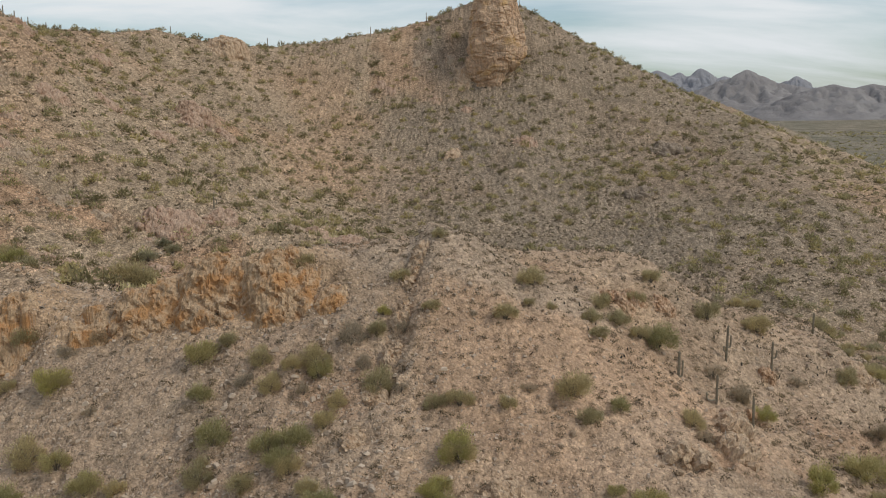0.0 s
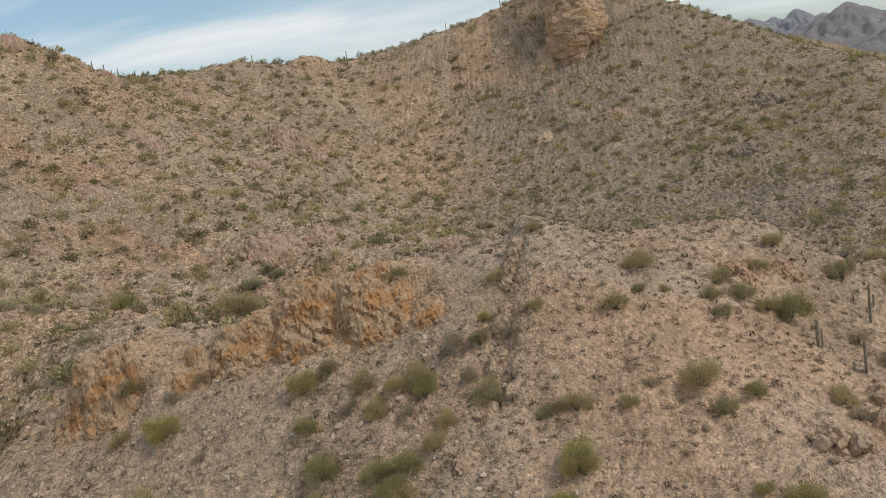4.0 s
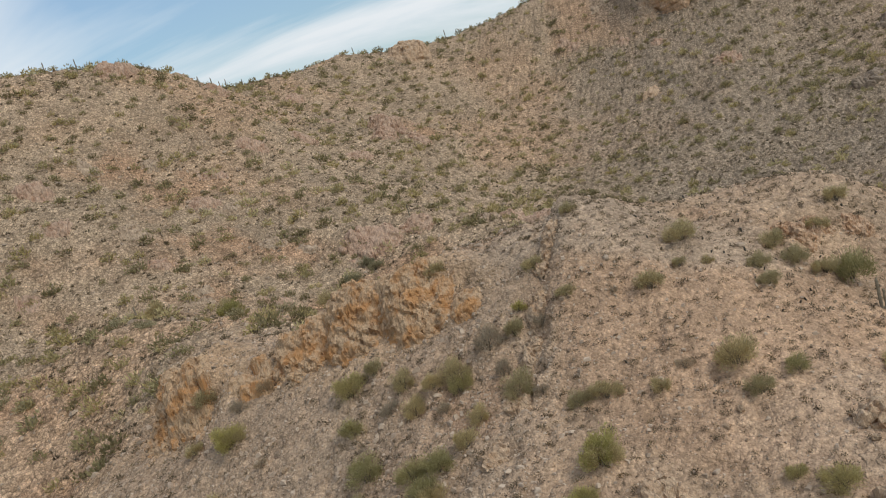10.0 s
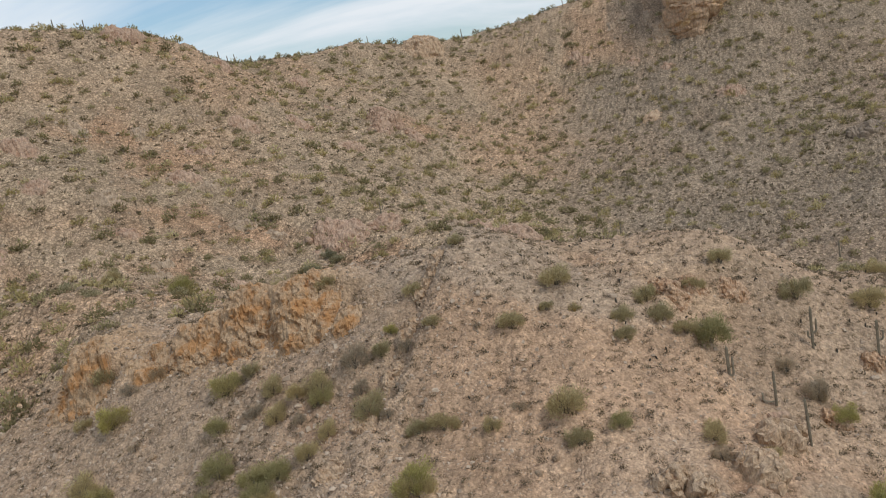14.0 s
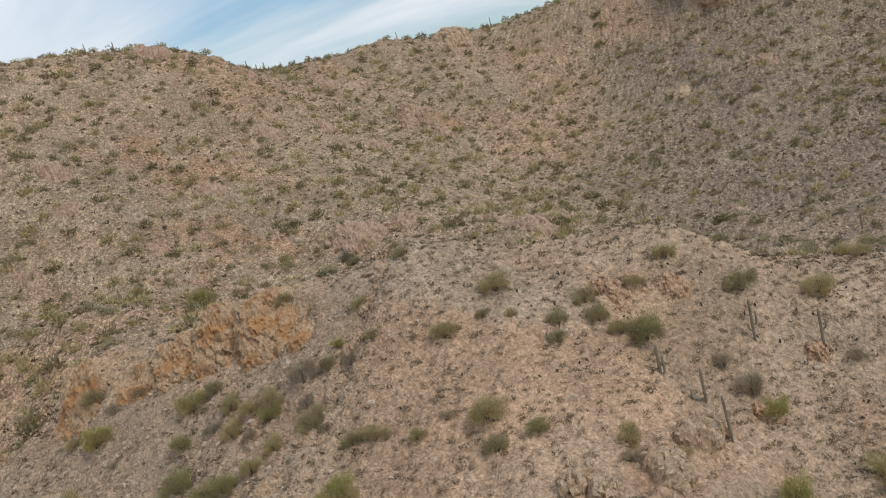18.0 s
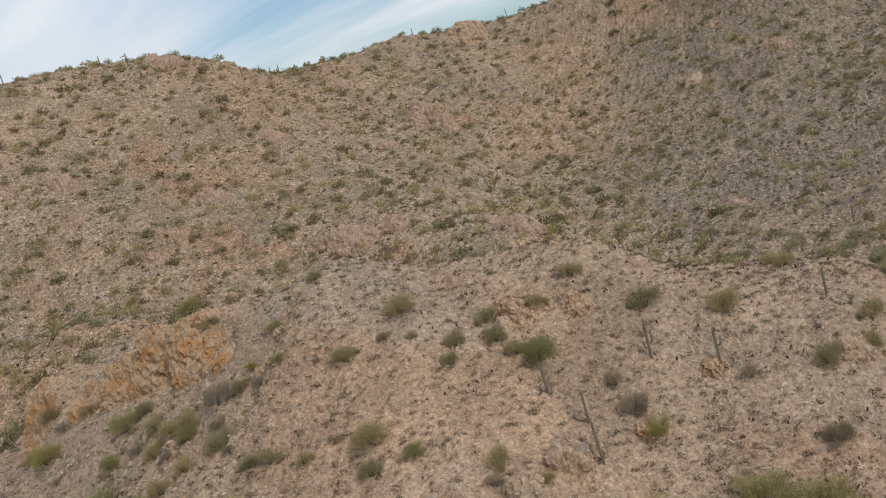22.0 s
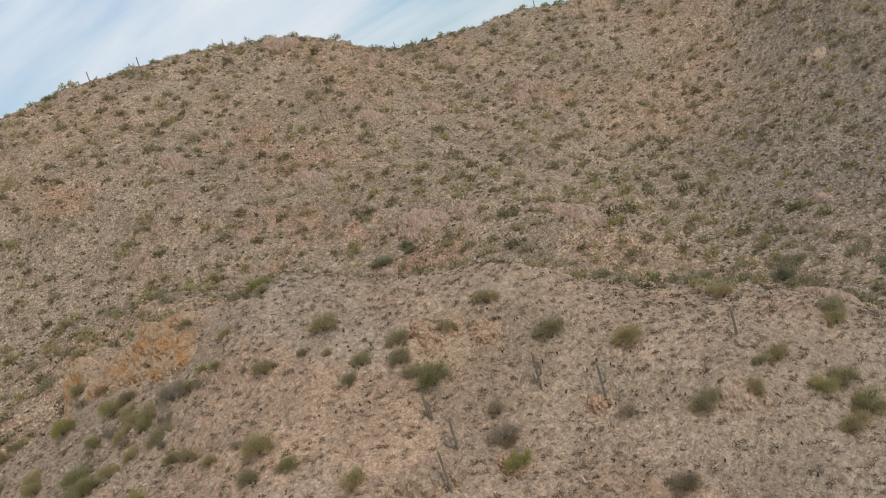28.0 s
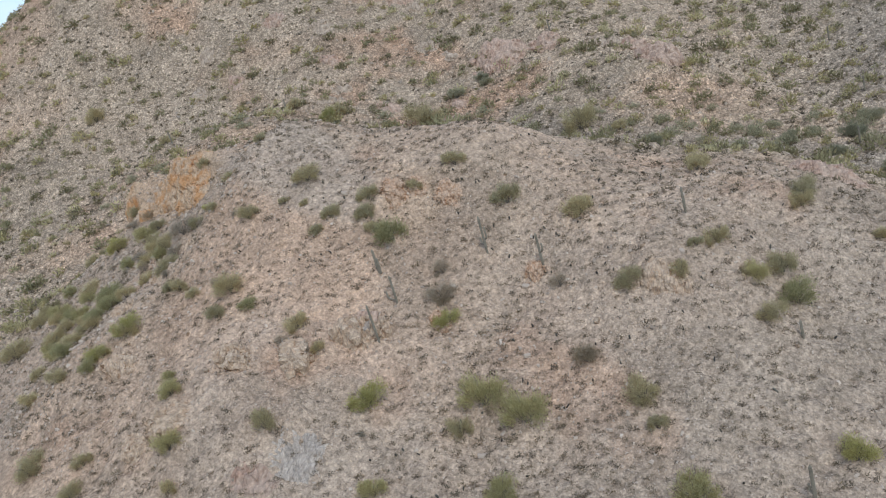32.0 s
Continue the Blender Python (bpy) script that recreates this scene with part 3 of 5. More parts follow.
def build_ground():
    xs = spread(-64, 62, [(-210, -152, 1.7), (-150, -65, 0.6), (-64, 62, 0.28), (63, 100, 0.7), (102, 150, 1.8)], (2, 2.2))
    ys = spread(44, 108, [(-20, 42, 2.5), (44, 108, 0.28), (108.5, 250, 0.5), (251, 320, 0.75), (322, 370, 1.6)], (3, 2))
    gx, gy = np.meshgrid(xs, ys, indexing="ij")
    x, y = gx.ravel(), gy.ravel()
    z = land(x, y)
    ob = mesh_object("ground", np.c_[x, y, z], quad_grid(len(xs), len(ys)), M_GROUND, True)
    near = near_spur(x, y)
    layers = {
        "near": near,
        "scrub": smooth(1.0, 1.6, ((x + 10) / 250) ** 2 + ((y - 175) / 270) ** 2),
        "pink": np.maximum(blob(x, y, 11, 68, 15, 15, 1), (0.58 + 0.35 * fbm(x, y, 7, 4, 22)) * (1 - 0.55 * smooth(28, 55, x))) * near
        + 0.65 * (1 - near) * smooth(-0.15, 0.4, fbm(x, y, 38, 4, 21)),
        "pale": np.maximum.reduce([0.15 * blob(x, y, 40, 84, 26, 22, 3), blob(x, y, 4, 76, 12, 5, 4), 0.5 * blob(x, y, 24, 56, 16, 10, 5)]) * near,
        "grey": near * np.maximum(0.2 * smooth(0.8, -1.6, x - np.interp(y, [44, 57, 63, 70, 77], [-6, -4.6, -3.9, -2.7, -2.6]) + 1.2 * fbm(x, y, 4, 4, 14)) * smooth(76, 71, y),
                                  0.3 * smooth(24, 46, x + 9 * fbm(x, y, 11, 4, 16)))
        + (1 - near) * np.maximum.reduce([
            # darker half of the bowl: scree tone plus its west-facing shade, painted in
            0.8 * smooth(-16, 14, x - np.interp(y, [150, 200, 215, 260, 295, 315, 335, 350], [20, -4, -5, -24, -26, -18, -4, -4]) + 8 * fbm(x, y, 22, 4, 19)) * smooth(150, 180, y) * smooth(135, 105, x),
            # scree flat, then the shaded slope left of the tower as dark colour
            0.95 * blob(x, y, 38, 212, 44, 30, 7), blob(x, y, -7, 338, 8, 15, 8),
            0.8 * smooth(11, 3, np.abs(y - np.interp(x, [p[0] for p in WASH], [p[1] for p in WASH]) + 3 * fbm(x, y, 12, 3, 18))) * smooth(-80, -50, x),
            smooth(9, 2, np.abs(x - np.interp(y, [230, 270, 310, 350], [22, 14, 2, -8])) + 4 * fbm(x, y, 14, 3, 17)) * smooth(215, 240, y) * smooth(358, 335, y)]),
        "ochre": near * np.maximum(0.9 * blob(x, y, -38, 74, 7, 4.5, 9), np.maximum(0.7 * blob(x, y, -20, 73, 12, 4, 10), 0.5 * blob(x, y, 17, 79, 4, 3, 11))),
        "rust": (1 - near) * smooth(0.2, 0.6, fbm(x, y, 22, 4, 31)) * smooth(40, -60, x) + near * 0.7 * smooth(0.18, 0.55, fbm(x, y, 9, 4, 32)),
    }
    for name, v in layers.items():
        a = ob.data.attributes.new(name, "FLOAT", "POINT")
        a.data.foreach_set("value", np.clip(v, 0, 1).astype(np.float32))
    tagged(ob, "stony tan desert hillside with pinkish soil and scree", "ground", kind="structure")
    return ob


build_ground()


# ---- distant ranges and plain ----
def mountain(name, x, y, height, radius, seed, label, stretch_=1.0, turn=0.0):
    """A far desert mountain with gullied flanks, standing on the plain."""
    nu, nv = 120, 44
    u, v = np.meshgrid(np.linspace(0, 2 * np.pi, nu + 1)[:-1], np.linspace(0.0, 1, nv), indexing="ij")
    u, v = u.ravel(), v.ravel()
    a, b = radius * stretch_ * v * np.cos(u), radius * v * np.sin(u)
    c, s = math.cos(radians(turn)), math.sin(radians(turn))
    px, py = a * c - b * s, a * s + b * c
    z = height * ((1 - np.sqrt(v * v + 0.0006)).clip(0) ** 1.05)
    gully = 0.12 - np.abs(fbm(px + 977 * seed, py, radius * 0.2, 6, seed, 0.6))
    lump = fbm(px + 977 * seed, py, radius * 0.8, 4, seed + 5)
    z = z * (1 + 0.15 * lump * smooth(0.0, 0.3, v)) + height * 0.4 * gully * smooth(0, 0.1, v) * np.sin(np.pi * np.clip(v * 1.15, 0, 1))
    i, j = np.meshgrid(np.arange(nu), np.arange(nv - 1), indexing="ij")
    q, w = (i * nv + j).ravel(), (((i + 1) % nu) * nv + j).ravel()
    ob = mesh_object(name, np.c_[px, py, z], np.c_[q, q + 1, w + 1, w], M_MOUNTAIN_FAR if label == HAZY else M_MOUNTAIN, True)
    ob.matrix_world = pose(x, y, PLAIN + 8)
    return tagged(ob, label, "mountain", kind="structure")


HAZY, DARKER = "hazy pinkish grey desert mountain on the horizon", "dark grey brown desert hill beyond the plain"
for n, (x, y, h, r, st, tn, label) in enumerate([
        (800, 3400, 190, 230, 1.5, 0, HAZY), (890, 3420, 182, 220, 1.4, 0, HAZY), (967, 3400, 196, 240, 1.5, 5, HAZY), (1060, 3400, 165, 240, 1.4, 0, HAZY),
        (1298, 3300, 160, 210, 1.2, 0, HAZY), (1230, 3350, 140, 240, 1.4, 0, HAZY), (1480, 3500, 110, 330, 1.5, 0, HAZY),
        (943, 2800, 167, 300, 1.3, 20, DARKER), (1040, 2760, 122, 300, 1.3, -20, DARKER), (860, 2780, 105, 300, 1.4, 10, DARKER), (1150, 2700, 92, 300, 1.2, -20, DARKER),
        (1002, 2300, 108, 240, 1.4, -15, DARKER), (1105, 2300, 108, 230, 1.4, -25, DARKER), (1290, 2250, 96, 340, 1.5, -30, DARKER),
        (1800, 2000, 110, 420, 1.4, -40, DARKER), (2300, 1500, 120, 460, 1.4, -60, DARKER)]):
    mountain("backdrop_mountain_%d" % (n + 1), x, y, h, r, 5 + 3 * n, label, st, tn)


def scatter(x0, x1, y0, y1, step, seed, keep=None):
    """A loose, uneven spread of points; keep(x, y) gives the share that stays."""
    rng = np.random.default_rng(seed)
    gx, gy = np.meshgrid(np.arange(x0, x1, step), np.arange(y0, y1, step), indexing="ij")
    x = gx.ravel() + rng.uniform(-0.75, 0.75, gx.size) * step
    y = gy.ravel() + rng.uniform(-0.75, 0.75, gx.size) * step
    if keep is not None:
        ok = rng.uniform(0, 1, x.size) < keep(x, y)
        x, y = x[ok], y[ok]
    return x, y, rng


def on_far(x, y):
    return (1 - near_spur(x, y)) * (((x + 20) / 215) ** 2 + ((y - 200) / 190) ** 2 < 1)


# ---- rock ----
def noise3(p, scale, octaves=4, seed=0):
    total, amp, norm, q = 0, 1.0, 0.0, p / scale
    for o in range(octaves):
        total = total + amp * (2 * value3(q, seed + o) - 1)
        norm += amp
        amp *= 0.55
        q = q * 2.07 + 3.1
    return total / norm


def outcrop(x, y, length, width, height, yaw, material, seed, label, boulders=4, cell=0.11, grain=0, rough=1.0):
    """Bedrock that breaks through the slope: a fluted, blocky face, with loose blocks at its foot."""
    grain = grain or height
    base = tagged(new("rock_outcrop"), label, "rock outcrop")
    z0 = land1(x, y)
    base.matrix_world = pose(x, y, z0, 0, 0, yaw)
    nu, nv = max(12, int(2 * length / cell)), max(10, int(2 * width / cell))
    u, w = np.meshgrid(np.linspace(-1, 1, nu), np.linspace(-1, 1, nv), indexing="ij")
    u, w = u.ravel() * length, w.ravel() * width
    c, s = math.cos(radians(yaw)), math.sin(radians(yaw))
    gx, gy = x + u * c - w * s, y + u * s + w * c
    g = land(gx, gy)
    e = 1.5
    dx, dy = (land_base(gx + e, gy) - land_base(gx - e, gy)) / (2 * e), (land_base(gx, gy + e) - land_base(gx, gy - e)) / (2 * e)
    steep = np.maximum(np.hypot(dx, dy), 0.15)
    ragged = rough ** 2 * (1.1 if height < 0.5 else 0.8) * fbm(gx, gy, 0.4 * width + 0.2 * length, 5, seed, 0.7)
    swell = smooth(1.0, 0.0, (u / length) ** 2 + (w / width) ** 2 + ragged)
    swell = swell * (0.75 + 0.35 * fbm(gx, gy, 1.8 * height + 1.0, 3, seed + 9)) - 0.10
    off = height * swell
    q = np.c_[gx - 0.45 * off * dx / steep - x, gy - 0.45 * off * dy / steep - y, g + 0.8 * off - z0]
    grid = q.reshape(nu, nv, 3)
    normal = np.cross(np.gradient(grid, axis=0), np.gradient(grid, axis=1)).reshape(-1, 3)
    normal /= np.linalg.norm(normal, axis=1)[:, None] + 1e-9
    skew = q + np.c_[0.5 * q[:, 2], 0.3 * q[:, 0], 0.25 * q[:, 1]]
    joint = (0.19 * blocks3(skew, 0.55 * grain + 0.25, seed + 3, 0.9) + 0.17 * blocks3(skew * np.array([1, 1, 0.7]), 0.24 * grain + 0.14, seed + 5)
             + 0.07 * blocks3(q, 0.10 * grain + 0.1, seed + 7) - 0.15)
    fade = smooth(-0.12, 0.25, swell)
    q = q + normal * (rough * joint * height * (0.35 + 0.65 * fade) * np.clip(1.8 / height, 0.7, 1.2))[:, None]
    p = np.c_[q[:, 0] * c + q[:, 1] * s, q[:, 1] * c - q[:, 0] * s, q[:, 2]]
    part(mesh_object("rock_face", p, quad_grid(nu, nv), material), base)
    rng = np.random.default_rng(seed + 500)
    for k in range(boulders):
        bu, bw = rng.uniform(-0.9, 0.9) * length, rng.uniform(-0.9, 0.2) * width
        bx, by = x + bu * c - bw * s, y + bu * s + bw * c
        r = height * rng.uniform(0.10, 0.24) * (2.0 if material is M_DARK else 1.0)
        v, f = boulder_mesh((r * rng.uniform(1.0, 1.6), r, r * rng.uniform(0.7, 1.0)), seed * 7 + k)
        ob = part(mesh_object("boulder", v, f, material), base)
        ob.matrix_world = base.matrix_world @ pose(bu, bw, land1(bx, by) - z0 + 0.1 * r, rng.uniform(-15, 15), rng.uniform(-15, 15), rng.uniform(0, 360))
    return base


def boulder_mesh(size, seed, nu=18, nv=12):
    u, v = np.meshgrid(np.linspace(0, 2 * np.pi, nu + 1)[:-1], np.linspace(0.001, np.pi - 0.001, nv), indexing="ij")
    u, v = u.ravel(), v.ravel()
    d = np.c_[np.cos(u) * np.sin(v), np.sin(u) * np.sin(v), np.cos(v)]
    d = np.sign(d) * np.abs(d) ** 0.6
    p = d * np.array(size)
    s = sum(size) / 3
    p *= (1 + 0.35 * noise3(p + seed * 13.1, s * 1.1, 3, seed))[:, None]
    i, j = np.meshgrid(np.arange(nu), np.arange(nv - 1), indexing="ij")
    a, b = (i * nv + j).ravel(), (((i + 1) % nu) * nv + j).ravel()
    return p, np.c_[a, a + 1, b + 1, b]


def tower(x, y, z0, height, seed):
    """The butte on the far crest: flat faces stacked in tiers with ledges between, narrowing upwards."""
    nu, nv = 220, 170
    u, v = np.meshgrid(np.linspace(0, 2 * np.pi, nu + 1)[:-1], np.linspace(0, 1, nv), indexing="ij")
    u, v = u.ravel(), v.ravel()
    zed = v * height
    rng = np.random.default_rng(seed)
    lean = zed + 1.6 * np.cos(u + 0.6) + 1.2 * fbm(u * 4, zed, 2.5, 3, seed + 2)
    edges = [0, 13, 21, 27, 34, 38, 43.5, 60]
    r = np.zeros_like(u)
    for k in range(len(edges) - 1):
        in_tier = (lean >= edges[k]) & (lean < edges[k + 1]) if k else lean < edges[1]
        f = np.full_like(u, 99.0)
        turn = rng.uniform(-0.25, 0.25)
        for a in np.linspace(0, 2 * np.pi, 8)[:-1] + turn:
            a, d = a + rng.uniform(-0.2, 0.2), rng.uniform(0.9, 1.0)
            c = np.cos(u - a)
            f = np.minimum(f, np.where(c > 0.2, d / np.maximum(c, 0.2), 99.0))
        r = np.where(in_tier, f, r)
    side = smooth(-0.4, 0.8, np.cos(u))
    foot = smooth(17 + 6 * side, 7 + 5 * side, zed)
    r = r * np.interp(zed, [0, 10, 18, 26, 36, 44, 47, 50], [9.0, 9.2, 10.2, 10.6, 8.9, 6.9, 5.5, 1.5]) * (1 - foot * (0.05 + 0.6 * side))
    arc = u * 9.0
    slabs = blocks(arc + 0.3 * zed, 0.9 * zed - 0.1 * arc, 5.0, seed + 5, 0.7)
    stones = blocks(arc * 0.8, 1.4 * zed - 0.15 * arc, 2.2, seed + 8, 0.7)
    cracks = np.abs(fbm(arc + 0.3 * zed, 0.25 * zed, 4.5, 3, seed + 9))
    bands = np.abs(fbm(0.2 * arc, zed - 0.1 * arc, 3.4, 3, seed + 10))
    r = r * (0.96 + 0.08 * slabs + 0.04 * stones - 0.07 * smooth(0.06, 0.0, cracks) - 0.05 * smooth(0.07, 0.0, bands)) + 0.35 * fbm(arc, zed, 2.5, 4, seed + 13)
    p = np.c_[-0.5 * v + r * np.cos(u), 0.9 * r * np.sin(u), zed]
    i, j = np.meshgrid(np.arange(nu), np.arange(nv - 1), indexing="ij")
    a, b = (i * nv + j).ravel(), (((i + 1) % nu) * nv + j).ravel()
    ob = mesh_object("rock_tower", p, np.c_[a, b, b + 1, a + 1], M_TOWER)
    ob.matrix_world = pose(x, y, z0)
    return tagged(ob, "tall orange-brown rock tower standing on the far hill", "rock tower")


tower(18.2, 331, 35, 51, 3)

ORANGE = "craggy orange and ochre rock face on the spur"
for n, (x, y, ln, wd, h, yaw, k) in enumerate([
        (-26.6, 73.9, 3.5, 2.6, 1.0, -8, 6), (-20.6, 73.7, 3.6, 3.3, 1.2, -6, 6), (-14.6, 73.0, 3.7, 3.4, 1.2, -4, 6),
        (-43.9, 75.8, 5.4, 3.2, 1.3, 122, 6), (-39.6, 73.6, 3.8, 2.3, 1.0, 0, 5), (-31.6, 72.8, 2.4, 1.8, 0.8, 20, 4), (-9.8, 71.4, 1.6, 1.4, 0.7, 0, 3)]):
    outcrop(x, y, ln, wd, 1.4 * h, yaw, M_ORANGE, 11 + n, ORANGE, k, 0.1, 1.5, 0.75)
PALE = "small broken orange-tan rock outcrop on the spur"
for n, (x, y, ln, wd, h, yaw, k) in enumerate([
        (22.6, 65.4, 2.0, 1.5, 1.6, 20, 6), (23.0, 67.0, 1.7, 1.3, 1.5, 60, 5), (20.9, 60.8, 2.0, 1.4, 1.4, -30, 6), (16.8, 57.6, 2.0, 1.2, 1.2, 10, 5),
        (15.2, 50.6, 2.0, 1.3, 1.2, 0, 5), (3.1, 52.3, 2.0, 1.2, 1.2, 40, 5), (14.0, 48.2, 1.8, 1.2, 1.0, 20, 4), (16.3, 51.9, 1.6, 1.1, 1.0, -20, 4), (41.3, 83.3, 2.0, 1.2, 0.8, 30, 5)]):
    outcrop(x, y, ln, wd, 1.25 * h, yaw, M_PALE, 31 + n, PALE, k, 0.14)
EDGE = "broken tan rock along the drop beside the crest"
for n, (x, y, ln, wd, h) in enumerate([(-2.6, 74.4, 1.5, 0.9, 0.9), (-3.2, 72.6, 1.3, 0.8, 0.9), (-3.9, 69.4, 1.6, 0.9, 1.0), (-4.4, 66.4, 1.5, 0.9, 0.9), (-5.4, 62.2, 1.6, 1.0, 0.9), (-6.6, 57.5, 1.4, 0.9, 0.8)]):
    outcrop(x, y, ln, wd, h, 80, M_PALE, 131 + n, EDGE, 4, 0.12)
RUST = "low rust-coloured broken rock on the pale soil"
for n, (x, y, ln, wd, h, yaw, k) in enumerate([
        (15.7, 78.6, 1.7, 1.3, 1.0, -25, 6), (20.6, 80.9, 1.5, 1.1, 0.7, 10, 5), (17.6, 80.0, 1.3, 1.0, 0.6, 0, 4),
        (26.7, 71.6, 1.1, 0.9, 0.9, 0, 4), (30.6, 80.0, 1.2, 0.9, 0.8, 30, 4)]):
    outcrop(x, y, ln, wd, h, yaw, M_RUST, 51 + n, RUST, k, 0.1)
for x, y, ln, wd, m in [(27.1, 55.4, 2.0, 1.7, M_GREY), (26.2, 51.9, 1.8, 1.2, M_RED)]:
    outcrop(x, y, ln, wd, 0.3, 30, m, 66 + int(y), "low weathered bedrock patch flush with the pale soil", 2, 0.12)


def slab(x, y, z, size, turn, material, label):
    """A flat broken slab with chipped, bevelled edges, lying tilted on the rocks."""
    bm = bmesh.new()
    bmesh.ops.create_cube(bm, size=1.0)
    bmesh.ops.scale(bm, vec=size, verts=bm.verts)
    bmesh.ops.bevel(bm, geom=list(bm.edges), offset=0.05, segments=2, affect="EDGES")
    rng = random.Random(int(x * 100))
    for v in bm.verts:
        v.co += Vector((rng.uniform(-0.04, 0.04), rng.uniform(-0.04, 0.04), rng.uniform(-0.02, 0.02)))
    me = bpy.data.meshes.new("rock_slab")
    bm.to_mesh(me)
    bm.free()
    me.materials.append(material)
    ob = tagged(new("rock_slab", me), label, "rock slab")
    ob.matrix_world = pose(x, y, z, *turn)
    return ob


slab(22.9, 67.3, land1(22.9, 67.3) + 0.95, (1.7, 1.1, 0.35), (35, 10, 40), M_RED, "reddish flat slab leaning on the broken rock")
slab(22.9, 66.5, land1(22.9, 66.5) + 0.8, (1.8, 1.0, 0.4), (30, -8, 10), M_GREY, "pale grey slab leaning on the broken rock")
FAR_TAN = "weathered tan and orange rock outcrop on the far slope"
FAR_RED = "weathered reddish rock outcrop on the far slope"
for n, (x, y, ln, wd, h, yaw, k) in enumerate([
        (-75.0, 255.0, 7.0, 6.0, 5.0, 30, 6), (-73.0, 247.0, 4.5, 4.4, 3.0, 20, 4), (-81.0, 322.0, 10.5, 9.5, 5.0, 20, 3),
        (-53.0, 163.0, 8.0, 6.0, 2.4, 25, 8), (-44.5, 169.0, 5.0, 3.6, 1.8, 0, 5), (-117.5, 154.8, 5.0, 3.6, 2.4, 40, 3),
        (-19.0, 170.5, 7.5, 4.0, 2.2, -10, 4), (-27.0, 174.0, 4.4, 3.0, 1.8, 0, 3), (-90.5, 171.0, 4.4, 3.0, 1.5, 40, 3),
        (-91.5, 202.0, 5.0, 3.2, 1.8, 30, 3), (-88.0, 226.0, 4.5, 3.0, 1.6, 30, 3), (-76.0, 230.0, 4.6, 3.2, 1.6, 20, 3),
        (-112.0, 232.0, 5.0, 3.4, 1.8, 40, 3), (-104.0, 262.0, 5.0, 3.2, 1.8, 60, 3)]):
    outcrop(x, y, ln * 0.85, wd, h * 1.35, yaw, M_PALE if n == 2 else M_RED, 71 + n, FAR_TAN if n == 2 else FAR_RED, k, 0.3, 0, 0.7)
def far_ledges():
    """Low ledges of the bedrock that break through the far slopes here and there."""
    x, y, rng = scatter(-150, 60, 112, 340, 13, 231, lambda x, y: on_far(x, y) * smooth(0.05, 0.4, fbm(x, y, 22, 4, 31)) * smooth(60, -10, x))
    for n, (px, py) in enumerate(zip(x, y)):
        r = rng.uniform(1.3, 3.0)
        outcrop(float(px), float(py), r * rng.uniform(1.0, 1.9), r, r * rng.uniform(0.35, 0.6), rng.uniform(-40, 60), (M_RED, M_TAN)[n % 2], 400 + n, "low %s bedrock ledge on the far slope" % ("reddish", "tan")[n % 2], 2, 0.3)


for n, (x, y, r, m, label) in enumerate([
        (0.8, 287.0, 3.0, M_PALE, "pale grey rock slab on the far slope"), (75.0, 299.5, 5.2, M_DARK, "dark varnished boulder pile on the hillside"),
        (56.0, 255.5, 4.6, M_DARK, "dark varnished boulder pile on the hillside"), (-127.5, 211.0, 5.0, M_RED, "brown rock knob on the skyline ridge"),
        (5.5, 329.0, 4.0, M_PALE, "tan rock slab leaning at the foot of the tower")]):
    outcrop(x, y, r * 1.2, r, r * 0.65, 20 * n, m, 91 + n, label, 12 if m is M_DARK else 5, 0.4)


far_ledges()


# ---- saguaros ----
def column(height, radius, ribs=13, taper=0.82, bend=None):
    """A ribbed cactus stem along +z, or along the points of bend; closed at its rounded top."""
    nv, nu = 15, ribs * 2
    v = np.linspace(0, 1, nv)
    r = radius * (0.82 + 0.18 * np.minimum(v * 4, 1)) * (1 - (1 - taper) * v)
    r = r * np.sqrt(np.clip(1 - np.clip((v - 0.93) / 0.0705, 0, 1) ** 2, 0.004, 1))
    a = np.linspace(0, 2 * np.pi, nu + 1)[:-1]
    rib = np.where(np.arange(nu) % 2 == 0, 1.0, 0.84)
    if bend is None:
        c = np.c_[np.zeros(nv), np.zeros(nv), v * height]
        ax, ay = np.tile([1.0, 0, 0], (nv, 1)), np.tile([0, 1.0, 0], (nv, 1))
    else:
        b = np.array(bend, float)
        t = np.linspace(0, 1, len(b))
        c = np.c_[np.interp(v, t, b[:, 0]), np.interp(v, t, b[:, 1]), np.interp(v, t, b[:, 2])]
        w = np.gradient(c, axis=0)
        w /= np.linalg.norm(w, axis=1)[:, None]
        ay = np.cross(w, [0.31, 0.95, 0.0])
        ay /= np.linalg.norm(ay, axis=1)[:, None]
        ax = np.cross(ay, w)
    p = c[:, None] + (r[:, None] * rib)[:, :, None] * (np.cos(a)[None, :, None] * ax[:, None] + np.sin(a)[None, :, None] * ay[:, None])
    i, j = np.meshgrid(np.arange(nv - 1), np.arange(nu), indexing="ij")
    q, s = (i * nu + j).ravel(), (i * nu + (j + 1) % nu).ravel()
    return p.reshape(-1, 3), np.c_[q, s, s + nu, q + nu]


